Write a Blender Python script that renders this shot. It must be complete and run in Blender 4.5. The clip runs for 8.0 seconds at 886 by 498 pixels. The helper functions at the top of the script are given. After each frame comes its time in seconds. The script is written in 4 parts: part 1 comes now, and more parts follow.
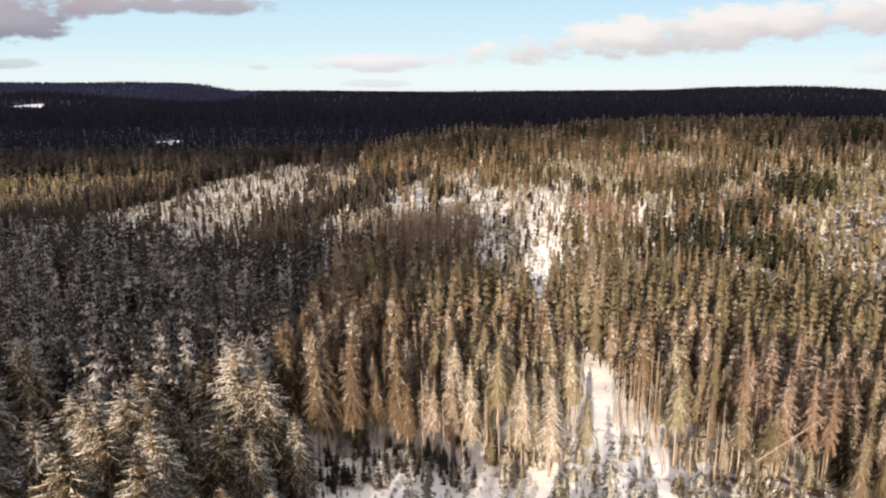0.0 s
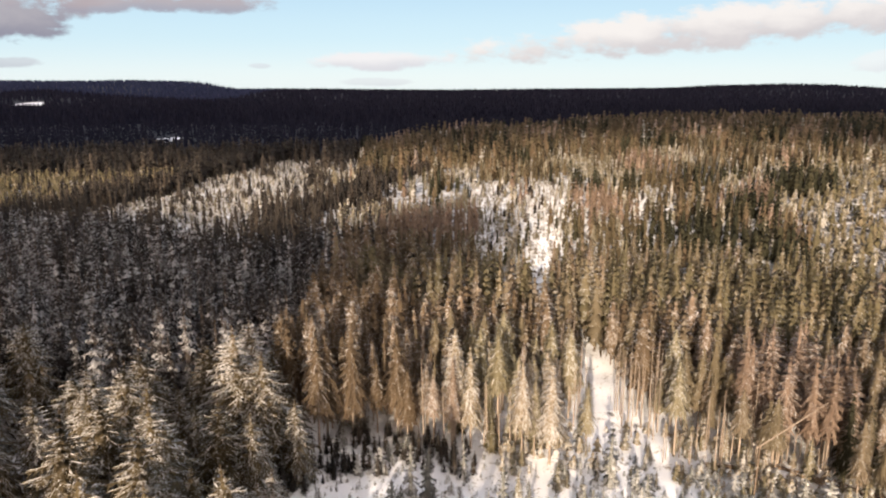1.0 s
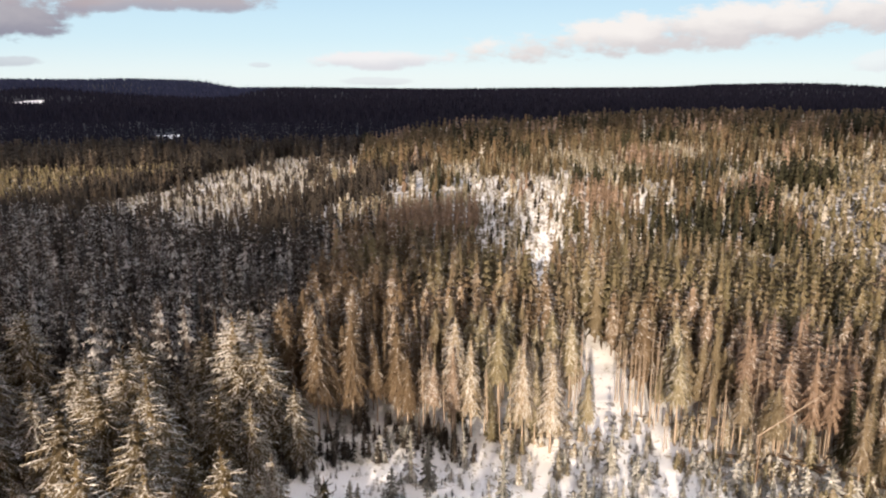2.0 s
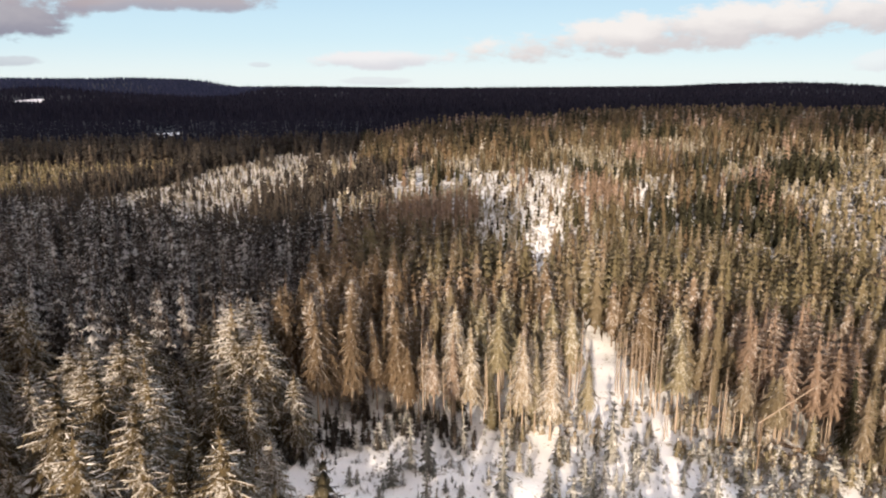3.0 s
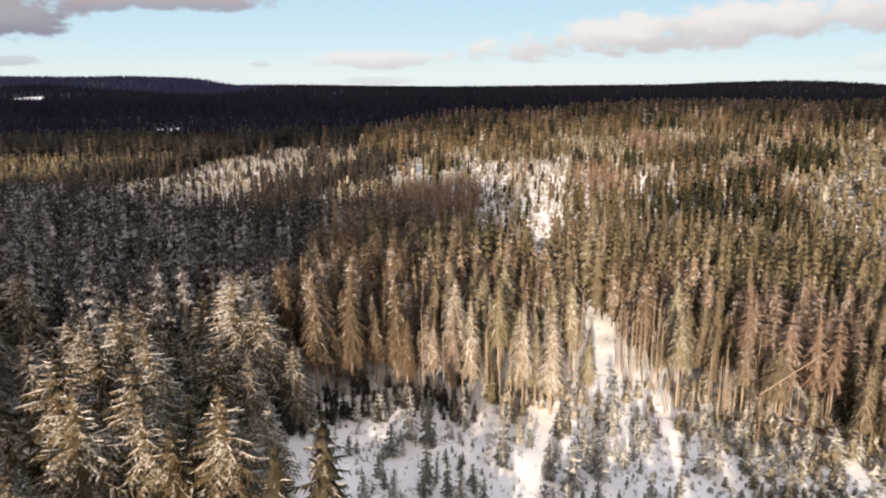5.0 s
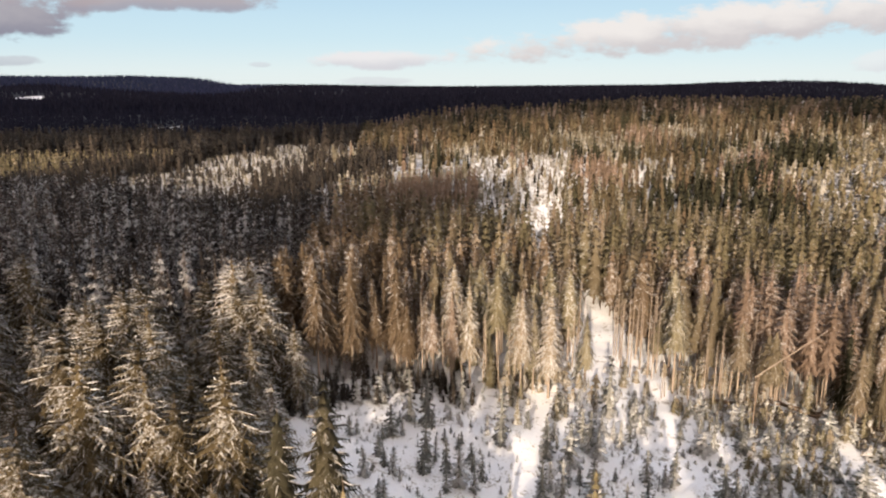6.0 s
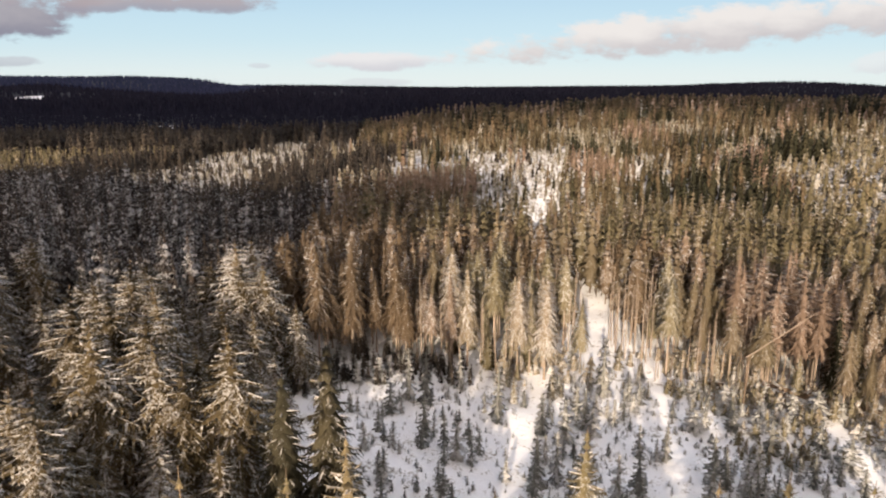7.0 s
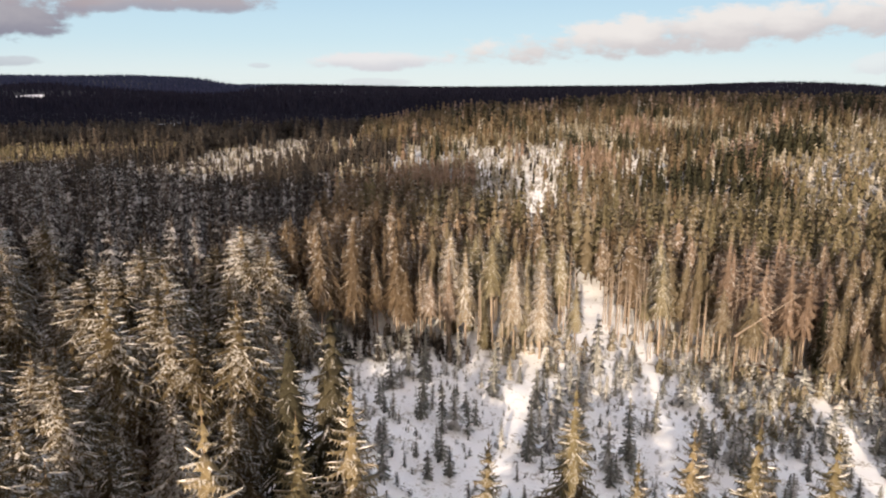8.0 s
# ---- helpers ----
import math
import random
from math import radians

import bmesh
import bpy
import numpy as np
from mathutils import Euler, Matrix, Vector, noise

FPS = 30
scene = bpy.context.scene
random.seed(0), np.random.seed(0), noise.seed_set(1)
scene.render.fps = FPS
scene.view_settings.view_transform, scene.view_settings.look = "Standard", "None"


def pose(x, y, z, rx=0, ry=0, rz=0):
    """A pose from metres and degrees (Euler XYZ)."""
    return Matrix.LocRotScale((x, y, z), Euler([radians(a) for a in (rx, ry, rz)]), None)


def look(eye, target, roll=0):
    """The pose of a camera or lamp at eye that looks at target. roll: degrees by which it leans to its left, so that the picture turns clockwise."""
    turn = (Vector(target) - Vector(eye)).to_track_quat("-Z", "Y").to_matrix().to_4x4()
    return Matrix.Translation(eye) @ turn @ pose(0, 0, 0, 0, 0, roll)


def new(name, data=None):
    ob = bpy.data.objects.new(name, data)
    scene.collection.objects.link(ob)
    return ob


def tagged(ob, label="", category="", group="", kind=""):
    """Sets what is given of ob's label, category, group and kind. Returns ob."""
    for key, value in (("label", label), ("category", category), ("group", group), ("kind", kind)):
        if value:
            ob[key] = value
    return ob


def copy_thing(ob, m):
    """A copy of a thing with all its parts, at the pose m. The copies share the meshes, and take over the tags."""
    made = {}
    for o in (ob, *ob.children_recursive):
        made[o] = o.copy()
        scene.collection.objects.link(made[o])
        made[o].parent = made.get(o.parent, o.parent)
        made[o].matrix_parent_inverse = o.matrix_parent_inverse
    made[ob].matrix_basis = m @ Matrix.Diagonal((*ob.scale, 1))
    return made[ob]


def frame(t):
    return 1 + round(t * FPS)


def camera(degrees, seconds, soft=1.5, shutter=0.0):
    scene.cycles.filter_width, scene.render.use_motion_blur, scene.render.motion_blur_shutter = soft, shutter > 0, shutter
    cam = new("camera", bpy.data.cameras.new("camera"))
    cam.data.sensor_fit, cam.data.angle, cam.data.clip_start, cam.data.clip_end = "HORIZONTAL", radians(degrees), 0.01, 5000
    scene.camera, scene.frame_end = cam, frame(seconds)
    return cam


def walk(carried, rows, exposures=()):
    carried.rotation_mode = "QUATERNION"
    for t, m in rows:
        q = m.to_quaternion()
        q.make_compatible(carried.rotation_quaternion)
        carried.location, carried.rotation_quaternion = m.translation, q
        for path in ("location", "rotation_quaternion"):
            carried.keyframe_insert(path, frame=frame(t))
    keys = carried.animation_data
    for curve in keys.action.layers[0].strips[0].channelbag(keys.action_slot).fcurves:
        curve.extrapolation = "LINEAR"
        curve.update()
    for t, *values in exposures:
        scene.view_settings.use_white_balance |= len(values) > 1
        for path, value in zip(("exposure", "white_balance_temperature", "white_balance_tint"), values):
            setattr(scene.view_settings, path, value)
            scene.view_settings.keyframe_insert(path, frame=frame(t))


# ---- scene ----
cam = camera(63.5, 8.0, soft=2.05)
PATH = [      # seconds, eye, target, roll
    (0, (0.262, 0.853, 93.040), (0.247, 98.461, 71.298), -0.01),
    (0.5, (0.364, 0.709, 91.596), (0.305, 98.294, 69.749), -0.03),
    (1, (0.363, 0.590, 90.206), (0.276, 98.157, 68.282), -0.02),
    (1.5, (0.243, 0.464, 88.848), (0.175, 98.018, 66.864), 0.04),
    (3, (0.296, 0.483, 84.037), (0.223, 98.023, 61.993), 0.04),
    (3.5, (0.401, 0.461, 82.545), (0.297, 97.990, 60.453), -0.00),
    (4, (0.347, 0.267, 80.871), (0.247, 97.787, 58.735), -0.01),
    (5.5, (0.258, -1.536, 75.962), (0.201, 95.999, 53.897), 0.07),
    (6, (0.503, -3.294, 74.392), (0.428, 94.247, 52.353), 0.08),
    (6.5, (0.478, -5.311, 72.948), (0.513, 92.247, 50.980), 0.14),
    (7, (0.683, -8.216, 71.212), (0.732, 89.361, 49.335), 0.15),
    (7.5, (0.800, -11.504, 69.676), (0.865, 86.069, 47.779), 0.17),
    (8, (0.955, -15.068, 68.208), (1.034, 82.512, 46.342), 0.24),
]
walk(cam, [(t, look(eye, target, roll)) for t, eye, target, roll in PATH],
     exposures=[(0.0, 0.97), (4.0, 0.91), (8.0, 0.83)])

# ---------------------------------------------------------------- light
SUN_AZ, SUN_EL = radians(12.5), radians(15.8)      # the light travels towards this heading (clockwise from +y), falling at this slope
RAY = Vector((math.sin(SUN_AZ) * math.cos(SUN_EL), math.cos(SUN_AZ) * math.cos(SUN_EL), -math.sin(SUN_EL)))
lamp = bpy.data.lights.new("sun", "SUN")
lamp.energy, lamp.angle, lamp.color = 5.0, radians(0.53), (1.0, 0.81, 0.61)
sun = new("sun", lamp)
sun.matrix_world = look(tuple(-400 * RAY), (0, 0, 0))


class Tree:
    """Short-hand for building node trees."""

    def __init__(self, tree):
        self.t = tree
        self.t.nodes.clear()

    def add(self, kind, **values):
        n = self.t.nodes.new(kind)
        for key, value in values.items():
            if key == "op":
                n.operation = value
            elif key == "data":
                n.data_type = value
            elif key == "blend":
                n.blend_type = value
            elif key == "sky":
                n.sky_type = value
            elif key == "name":
                n.attribute_name = value
            elif key == "clamp":
                n.use_clamp = value
        return n

    def put(self, node, key, value):
        if hasattr(value, "is_output"):
            self.t.links.new(value, node.inputs[key])
        else:
            node.inputs[key].default_value = value

    def math(self, op, a, b=0.0, c=0.0, clamp=False):
        n = self.add("ShaderNodeMath", op=op, clamp=clamp)
        for i, v in enumerate((a, b, c)):
            self.put(n, i, v)
        return n.outputs[0]

    def mix(self, f, a, b, blend="MIX"):
        n = self.add("ShaderNodeMix", data="RGBA", blend=blend)
        self.put(n, 0, f), self.put(n, 6, a), self.put(n, 7, b)
        return n.outputs[2]

    def noise(self, vector, scale, detail=3.0, rough=0.55):
        n = self.add("ShaderNodeTexNoise")
        if vector is not None:
            self.put(n, "Vector", vector)
        self.put(n, "Scale", scale), self.put(n, "Detail", detail), self.put(n, "Roughness", rough)
        return n.outputs[0]

    def ramp(self, value, low, high, to_low=0.0, to_high=1.0):
        n = self.add("ShaderNodeMapRange")
        n.interpolation_type = "SMOOTHSTEP"
        for i, v in enumerate((value, low, high, to_low, to_high)):
            self.put(n, i, v)
        return n.outputs[0]


# the sky: clear pale blue with drifting winter clouds
world = bpy.data.worlds.new("winter_sky")
scene.world = world
world.use_nodes = True
w = Tree(world.node_tree)
sky = w.add("ShaderNodeTexSky", sky="NISHITA")
sky.sun_disc, sky.sun_elevation, sky.sun_rotation, sky.altitude = False, SUN_EL, math.pi + SUN_AZ, 600
sky.air_density, sky.dust_density, sky.ozone_density = 1.0, 0.6, 1.0
way = w.add("ShaderNodeTexCoord").outputs["Generated"]
sep = w.add("ShaderNodeSeparateXYZ")
w.put(sep, 0, way)
ahead = w.math("MAXIMUM", sep.outputs[1], 0.02)
su, sv = w.math("DIVIDE", sep.outputs[0], ahead), w.math("DIVIDE", sep.outputs[2], ahead)
flat = w.add("ShaderNodeCombineXYZ")
w.put(flat, 0, su), w.put(flat, 1, w.math("MULTIPLY", sv, 2.2)), w.put(flat, 2, 0.0)
fluff = w.noise(flat.outputs[0], 9.0, 6.0, 0.58)
fine = w.noise(flat.outputs[0], 30.0, 4.0, 0.6)
SKY_GAIN, SKY_LIGHT = 0.10, 0.60
backdrop = w.add("ShaderNodeMix", data="RGBA", blend="MULTIPLY")
w.put(backdrop, 0, 1.0), w.put(backdrop, 6, sky.outputs[0]), w.put(backdrop, 7, (SKY_GAIN, SKY_GAIN, SKY_GAIN, 1))
# winter haze: white at the horizon, pale blue above, bright and warm round the sun
up = w.math("MAXIMUM", sep.outputs[2], 0.0)
haze = w.mix(w.ramp(up, 0.0, 0.07), (0.73, 0.82, 0.86, 1), (0.56, 0.735, 0.845, 1))
haze = w.mix(w.ramp(up, 0.05, 0.16), haze, (0.43, 0.63, 0.80, 1))
haze = w.mix(w.ramp(up, 0.15, 0.9), haze, (1.42, 1.45, 1.72, 1))
sunward = w.math("ADD", w.math("MULTIPLY", sep.outputs[0], -math.sin(SUN_AZ)), w.math("MULTIPLY", sep.outputs[1], -math.cos(SUN_AZ)))
haze = w.mix(w.ramp(sunward, -0.15, 0.9), haze, (3.5, 2.75, 2.2, 1))
shown = w.mix(0.85, backdrop.outputs[2], haze)
# centre (run, rise), half sizes, slope, cover, sunlit colour, underside colour
CLOUDS = [
    (0.42, 0.085, 0.44, 0.033, 0.10, 0.95, (0.82, 0.77, 0.74), (0.58, 0.54, 0.55)),
    (-0.080, 0.036, 0.105, 0.013, 0.0, 0.85, (0.80, 0.76, 0.76), (0.62, 0.60, 0.64)),
    (-0.59, 0.096, 0.13, 0.040, 0.03, 0.95, (0.40, 0.37, 0.40), (0.25, 0.24, 0.30)),
    (-0.40, 0.109, 0.20, 0.013, 0.0, 0.9, (0.42, 0.36, 0.38), (0.33, 0.32, 0.38)),
    (-0.60, 0.034, 0.06, 0.008, 0.0, 0.6, (0.50, 0.50, 0.55), (0.42, 0.42, 0.48)),
    (-0.25, 0.030, 0.018, 0.004, 0.0, 0.5, (0.60, 0.60, 0.65), (0.55, 0.55, 0.60)),
    (-0.09, 0.008, 0.05, 0.006, 0.0, 0.45, (0.62, 0.62, 0.66), (0.55, 0.55, 0.60)),
    (0.61, 0.038, 0.06, 0.016, 0.1, 0.5, (0.80, 0.78, 0.78), (0.66, 0.64, 0.68)),
]
for cu, cv, au, av, slope, cover, light, under in CLOUDS:
    du = w.math("SUBTRACT", su, cu)
    dv = w.math("SUBTRACT", w.math("SUBTRACT", sv, cv), w.math("MULTIPLY", du, slope))
    qu, qv = w.math("DIVIDE", du, au), w.math("DIVIDE", dv, av)
    shape = w.math("SUBTRACT", 1.0, w.math("ADD", w.math("MULTIPLY", qu, qu), w.math("MULTIPLY", qv, qv)))
    dense = w.math("ADD", shape, w.math("MULTIPLY", w.math("SUBTRACT", fluff, 0.5), 3.1))
    dense = w.math("ADD", dense, w.math("MULTIPLY", w.math("SUBTRACT", fine, 0.5), 1.7))
    alpha = w.ramp(dense, 0.0, 0.75, 0.0, cover)
    front = w.math("GREATER_THAN", sep.outputs[1], 0.1)
    alpha = w.math("MULTIPLY", alpha, front)
    height = w.ramp(w.math("ADD", qv, w.math("MULTIPLY", w.math("SUBTRACT", fluff, 0.5), 2.0)), -0.7, 0.5)
    shown = w.mix(alpha, shown, w.mix(height, (*under, 1), (*light, 1)))
bg = w.add("ShaderNodeBackground")
w.put(bg, 0, shown), w.put(bg, 1, SKY_LIGHT)
out = w.add("ShaderNodeOutputWorld")
w.t.links.new(bg.outputs[0], out.inputs[0])


# ---------------------------------------------------------------- materials
def material(name):
    m = bpy.data.materials.new(name)
    m.use_nodes = True
    return m, Tree(m.node_tree)


def finish(m, n, colour, rough, bump=None, strength=0.3, distance=0.1, thin=0.0, gloss=0.25):
    p = n.add("ShaderNodeBsdfPrincipled")
    n.put(p, "Base Color", colour), n.put(p, "Roughness", rough)
    p.inputs["Specular IOR Level"].default_value = gloss
    if bump is not None:
        b = n.add("ShaderNodeBump")
        n.put(b, "Strength", strength), n.put(b, "Distance", distance), n.put(b, "Height", bump)
        n.put(p, "Normal", b.outputs[0])
    o = n.add("ShaderNodeOutputMaterial")
    if thin:
        leaf, both = n.add("ShaderNodeBsdfTranslucent"), n.add("ShaderNodeMixShader")
        n.put(leaf, "Color", colour), n.put(both, 0, thin)
        n.t.links.new(p.outputs[0], both.inputs[1]), n.t.links.new(leaf.outputs[0], both.inputs[2])
        n.t.links.new(both.outputs[0], o.inputs[0])
    else:
        n.t.links.new(p.outputs[0], o.inputs[0])
    return m


SNOW = (0.74, 0.74, 0.76, 1)


def tone_of(n):
    """A value from 0 to 1 that differs from tree to tree."""
    a = n.add("ShaderNodeAttribute", name="tone")
    loose = n.add("ShaderNodeAttribute", name="loose")
    info = n.add("ShaderNodeObjectInfo")
    return n.math("ADD", a.outputs["Fac"], n.math("MULTIPLY", loose.outputs["Fac"], info.outputs["Random"]))


def foliage(name, dark, mid, warm, snow, patch=0.5, most=0.9, deep=0.4, vary=0.5, gloss=0.14):
    """Spruce needles with hoar frost and snow caught on the upper sides of the twigs. snow: 0 bare to 1 laden."""
    m, n = material(name)
    geo = n.add("ShaderNodeNewGeometry")
    tone = tone_of(n)
    isle = geo.outputs["Random Per Island"]
    broad = n.noise(geo.outputs["Position"], 0.03, 2.0)
    grain = n.noise(geo.outputs["Position"], 2.6, 4.0, 0.65)
    mixv = n.math("ADD", n.math("MULTIPLY", tone, 0.75), n.math("MULTIPLY", n.math("SUBTRACT", broad, 0.38), 1.0), clamp=True)
    col = n.mix(n.ramp(mixv, 0.0, 0.45), (*[0.45 * a + 0.55 * b for a, b in zip(dark, mid)], 1), (*mid, 1))
    col = n.mix(n.ramp(mixv, 0.4, 0.95), col, (*warm, 1))
    col = n.mix(n.ramp(n.math("ADD", grain, n.math("MULTIPLY", isle, 0.35)), 0.35, 0.85, deep, 0.0), col, (*dark, 1))
    up = n.add("ShaderNodeSeparateXYZ")
    n.put(up, 0, geo.outputs["True Normal"])
    clump = n.noise(geo.outputs["Position"], 1.9, 4.0, 0.62)
    load = n.math("ADD", n.math("MULTIPLY", n.math("SUBTRACT", up.outputs[2], 0.42), 0.8), n.math("MULTIPLY", n.math("SUBTRACT", clump, 0.5), 2.2))
    load = n.math("ADD", load, n.math("MULTIPLY", n.math("SUBTRACT", isle, 0.5), patch))
    load = n.math("ADD", load, n.math("MULTIPLY", n.math("SUBTRACT", tone, 0.5), vary))
    cover = n.ramp(load, 0.62 - snow, 1.22 - snow, 0.0, most)
    col = n.mix(cover, col, SNOW)
    return finish(m, n, col, 0.8, grain, 0.3, 0.2, 0.4, gloss)


def bark(name, dark, light):
    m, n = material(name)
    geo = n.add("ShaderNodeNewGeometry")
    grain = n.noise(geo.outputs["Position"], 1.7, 4.0, 0.7)
    col = n.mix(n.math("ADD", n.math("MULTIPLY", grain, 0.7), n.math("MULTIPLY", tone_of(n), 0.35), clamp=True), (*dark, 1), (*light, 1))
    return finish(m, n, col, 0.9, grain, 0.6, 0.1)


def snow_cover():
    m, n = material("lying_snow")
    geo = n.add("ShaderNodeNewGeometry")
    grain = n.noise(geo.outputs["Position"], 1.5, 3.0)
    return finish(m, n, n.mix(grain, (0.72, 0.73, 0.77, 1), (0.84, 0.83, 0.83, 1)), 0.6, grain, 0.4, 0.15)


def bough_snow():
    """Thin snow on twigs, with needles showing through."""
    m, n = material("snow_on_twigs")
    geo = n.add("ShaderNodeNewGeometry")
    grain, fine_ = n.noise(geo.outputs["Position"], 0.8, 3.0), n.noise(geo.outputs["Position"], 5.0, 3.0)
    col = n.mix(n.ramp(n.math("ADD", n.math("MULTIPLY", grain, 0.6), n.math("MULTIPLY", fine_, 0.5)), 0.42, 0.68), (0.22, 0.18, 0.13, 1), (0.68, 0.66, 0.65, 1))
    return finish(m, n, col, 0.75, fine_, 0.4, 0.1)


def snowy_ground():
    """Snow with drifts, twigs and dead grass poking through, needle litter where woods stand thick, and a shade-dark
    floor under the far woods.
    """
    m, n = material("snowy_ground")
    geo = n.add("ShaderNodeNewGeometry")
    at = geo.outputs["Position"]
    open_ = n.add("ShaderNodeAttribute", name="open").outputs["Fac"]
    big, mid, small = n.noise(at, 0.02, 3.0), n.noise(at, 0.22, 4.0, 0.6), n.noise(at, 1.6, 4.0, 0.65)
    white = n.mix(mid, (0.74, 0.75, 0.79, 1), (0.87, 0.86, 0.86, 1))
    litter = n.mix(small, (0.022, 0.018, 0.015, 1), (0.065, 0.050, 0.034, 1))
    shade_floor = n.mix(small, (0.008, 0.009, 0.014, 1), (0.018, 0.020, 0.030, 1))      # floor of the far spruce woods, with canopy shade put into the colour
    litter = n.mix(n.ramp(open_, -0.9, -0.2, 1.0, 0.0), litter, shade_floor)
    grass = n.mix(small, (0.11, 0.085, 0.05, 1), (0.24, 0.19, 0.12, 1))
    # tufts of dead grass and brash through the snow
    tuft = n.ramp(n.math("ADD", n.math("MULTIPLY", small, 0.6), n.math("MULTIPLY", mid, 0.7)), 0.70, 0.82)
    col = n.mix(n.math("MULTIPLY", tuft, 0.8), white, grass)
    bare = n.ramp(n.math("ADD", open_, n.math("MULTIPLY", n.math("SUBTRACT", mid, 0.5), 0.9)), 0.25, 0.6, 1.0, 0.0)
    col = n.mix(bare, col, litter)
    return finish(m, n, col, 0.75, n.math("ADD", n.math("MULTIPLY", mid, 2.0), small), 0.5, 0.35)


NEEDLES_SNOWY = foliage("needles_snow_laden", (0.039, 0.030, 0.021), (0.130, 0.099, 0.052), (0.205, 0.152, 0.080), 0.41, 0.6, 0.75, 0.5, 0.4)
# rime is real tone here; the cloud shade is also put into the colour
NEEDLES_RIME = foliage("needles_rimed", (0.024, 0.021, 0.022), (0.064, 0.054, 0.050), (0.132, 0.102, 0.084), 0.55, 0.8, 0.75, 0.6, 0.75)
NEEDLES_GOLD = foliage("needles_olive", (0.102, 0.080, 0.056), (0.209, 0.170, 0.110), (0.291, 0.212, 0.157), 0.32, 0.8, 0.6, 0.5)
NEEDLES_PALE = foliage("needles_pale_frosted", (0.136, 0.115, 0.078), (0.272, 0.235, 0.146), (0.339, 0.270, 0.196), 0.48, 0.8, 0.62, 0.5)
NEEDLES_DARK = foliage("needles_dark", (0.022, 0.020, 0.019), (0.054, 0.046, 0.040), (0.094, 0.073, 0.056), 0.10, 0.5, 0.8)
NEEDLES_FROST = foliage("needles_frosted", (0.13, 0.110, 0.080), (0.26, 0.225, 0.155), (0.32, 0.265, 0.18), 0.66, 0.4, 0.65)
NEEDLES_BRUSH = foliage("frosted_brush", (0.17, 0.150, 0.125), (0.32, 0.285, 0.235), (0.42, 0.37, 0.31), 0.85, 0.5, 0.8)
NEEDLES_BROWN = foliage("needles_brown", (0.050, 0.038, 0.026), (0.131, 0.104, 0.062), (0.194, 0.138, 0.087), 0.14, 0.4, 0.6)
# cloud shade and its blue cast are put into this needle colour
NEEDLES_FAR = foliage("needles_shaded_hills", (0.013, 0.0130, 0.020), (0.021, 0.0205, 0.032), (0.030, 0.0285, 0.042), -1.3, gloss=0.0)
# blue distance haze is put into the needle colour of the far hill
NEEDLES_HILL = foliage("needles_hazy_hill", (0.022, 0.026, 0.050), (0.036, 0.042, 0.080), (0.048, 0.054, 0.098), -1.3, gloss=0.0)
NEEDLES_RED = foliage("needles_dead", (0.14, 0.100, 0.074), (0.265, 0.190, 0.142), (0.33, 0.240, 0.182), 0.30, 0.8, 0.6, 0.5)
NEEDLES_YOUNG = foliage("needles_young", (0.16, 0.160, 0.150), (0.29, 0.285, 0.260), (0.34, 0.320, 0.275), 0.62, 0.5, 0.66, 0.4, 0.8)
NEEDLES_PINK = foliage("needles_pinkish", (0.080, 0.058, 0.040), (0.180, 0.130, 0.083), (0.250, 0.180, 0.120), 0.36, 0.9, 0.6, 0.6, 0.5)
NEEDLES_LIME = foliage("needles_olive_green", (0.080, 0.066, 0.040), (0.179, 0.152, 0.090), (0.252, 0.198, 0.123), 0.38, 0.5, 0.55)
NEEDLES_STRAW = foliage("straw_and_twigs", (0.19, 0.155, 0.110), (0.34, 0.285, 0.205), (0.43, 0.36, 0.26), 0.78, 0.5, 0.8)
# shade of the lower crown, put into the colour of the whole crown
NEEDLES_SHADE_DARK = foliage("needles_shade_dark", (0.024, 0.023, 0.016), (0.056, 0.051, 0.033), (0.10, 0.083, 0.050), 0.20, 0.5, 0.7)
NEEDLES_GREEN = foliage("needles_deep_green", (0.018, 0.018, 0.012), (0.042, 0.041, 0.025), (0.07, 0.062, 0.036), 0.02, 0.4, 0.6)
NEEDLES_OLIVE = foliage("needles_yellow_green", (0.096, 0.082, 0.048), (0.216, 0.182, 0.102), (0.300, 0.234, 0.138), 0.36, 0.4, 0.7)
BARK = bark("bark", (0.07, 0.05, 0.035), (0.24, 0.17, 0.115))
BARK_PALE = bark("weathered_bark", (0.17, 0.13, 0.10), (0.39, 0.315, 0.25))
SNOW_MAT = snow_cover()
TWIG_SNOW = bough_snow()
GROUND = snowy_ground()


# ---------------------------------------------------------------- the plan
def smooth(a, b, v):
    u = np.clip((v - a) / (b - a), 0, 1)
    return u * u * (3 - 2 * u)


def waves(x, y, size, seed):
    """Soft rolling unevenness, about -1 to 1."""
    r = np.random.RandomState(seed)
    total = 0.0
    for k in range(7):
        a, p, s = r.uniform(0, 2 * math.pi), r.uniform(0, 2 * math.pi), size * r.uniform(0.6, 1.7)
        total = total + np.sin((x * math.cos(a) + y * math.sin(a)) * 2 * math.pi / s + p)
    return total / 3.2


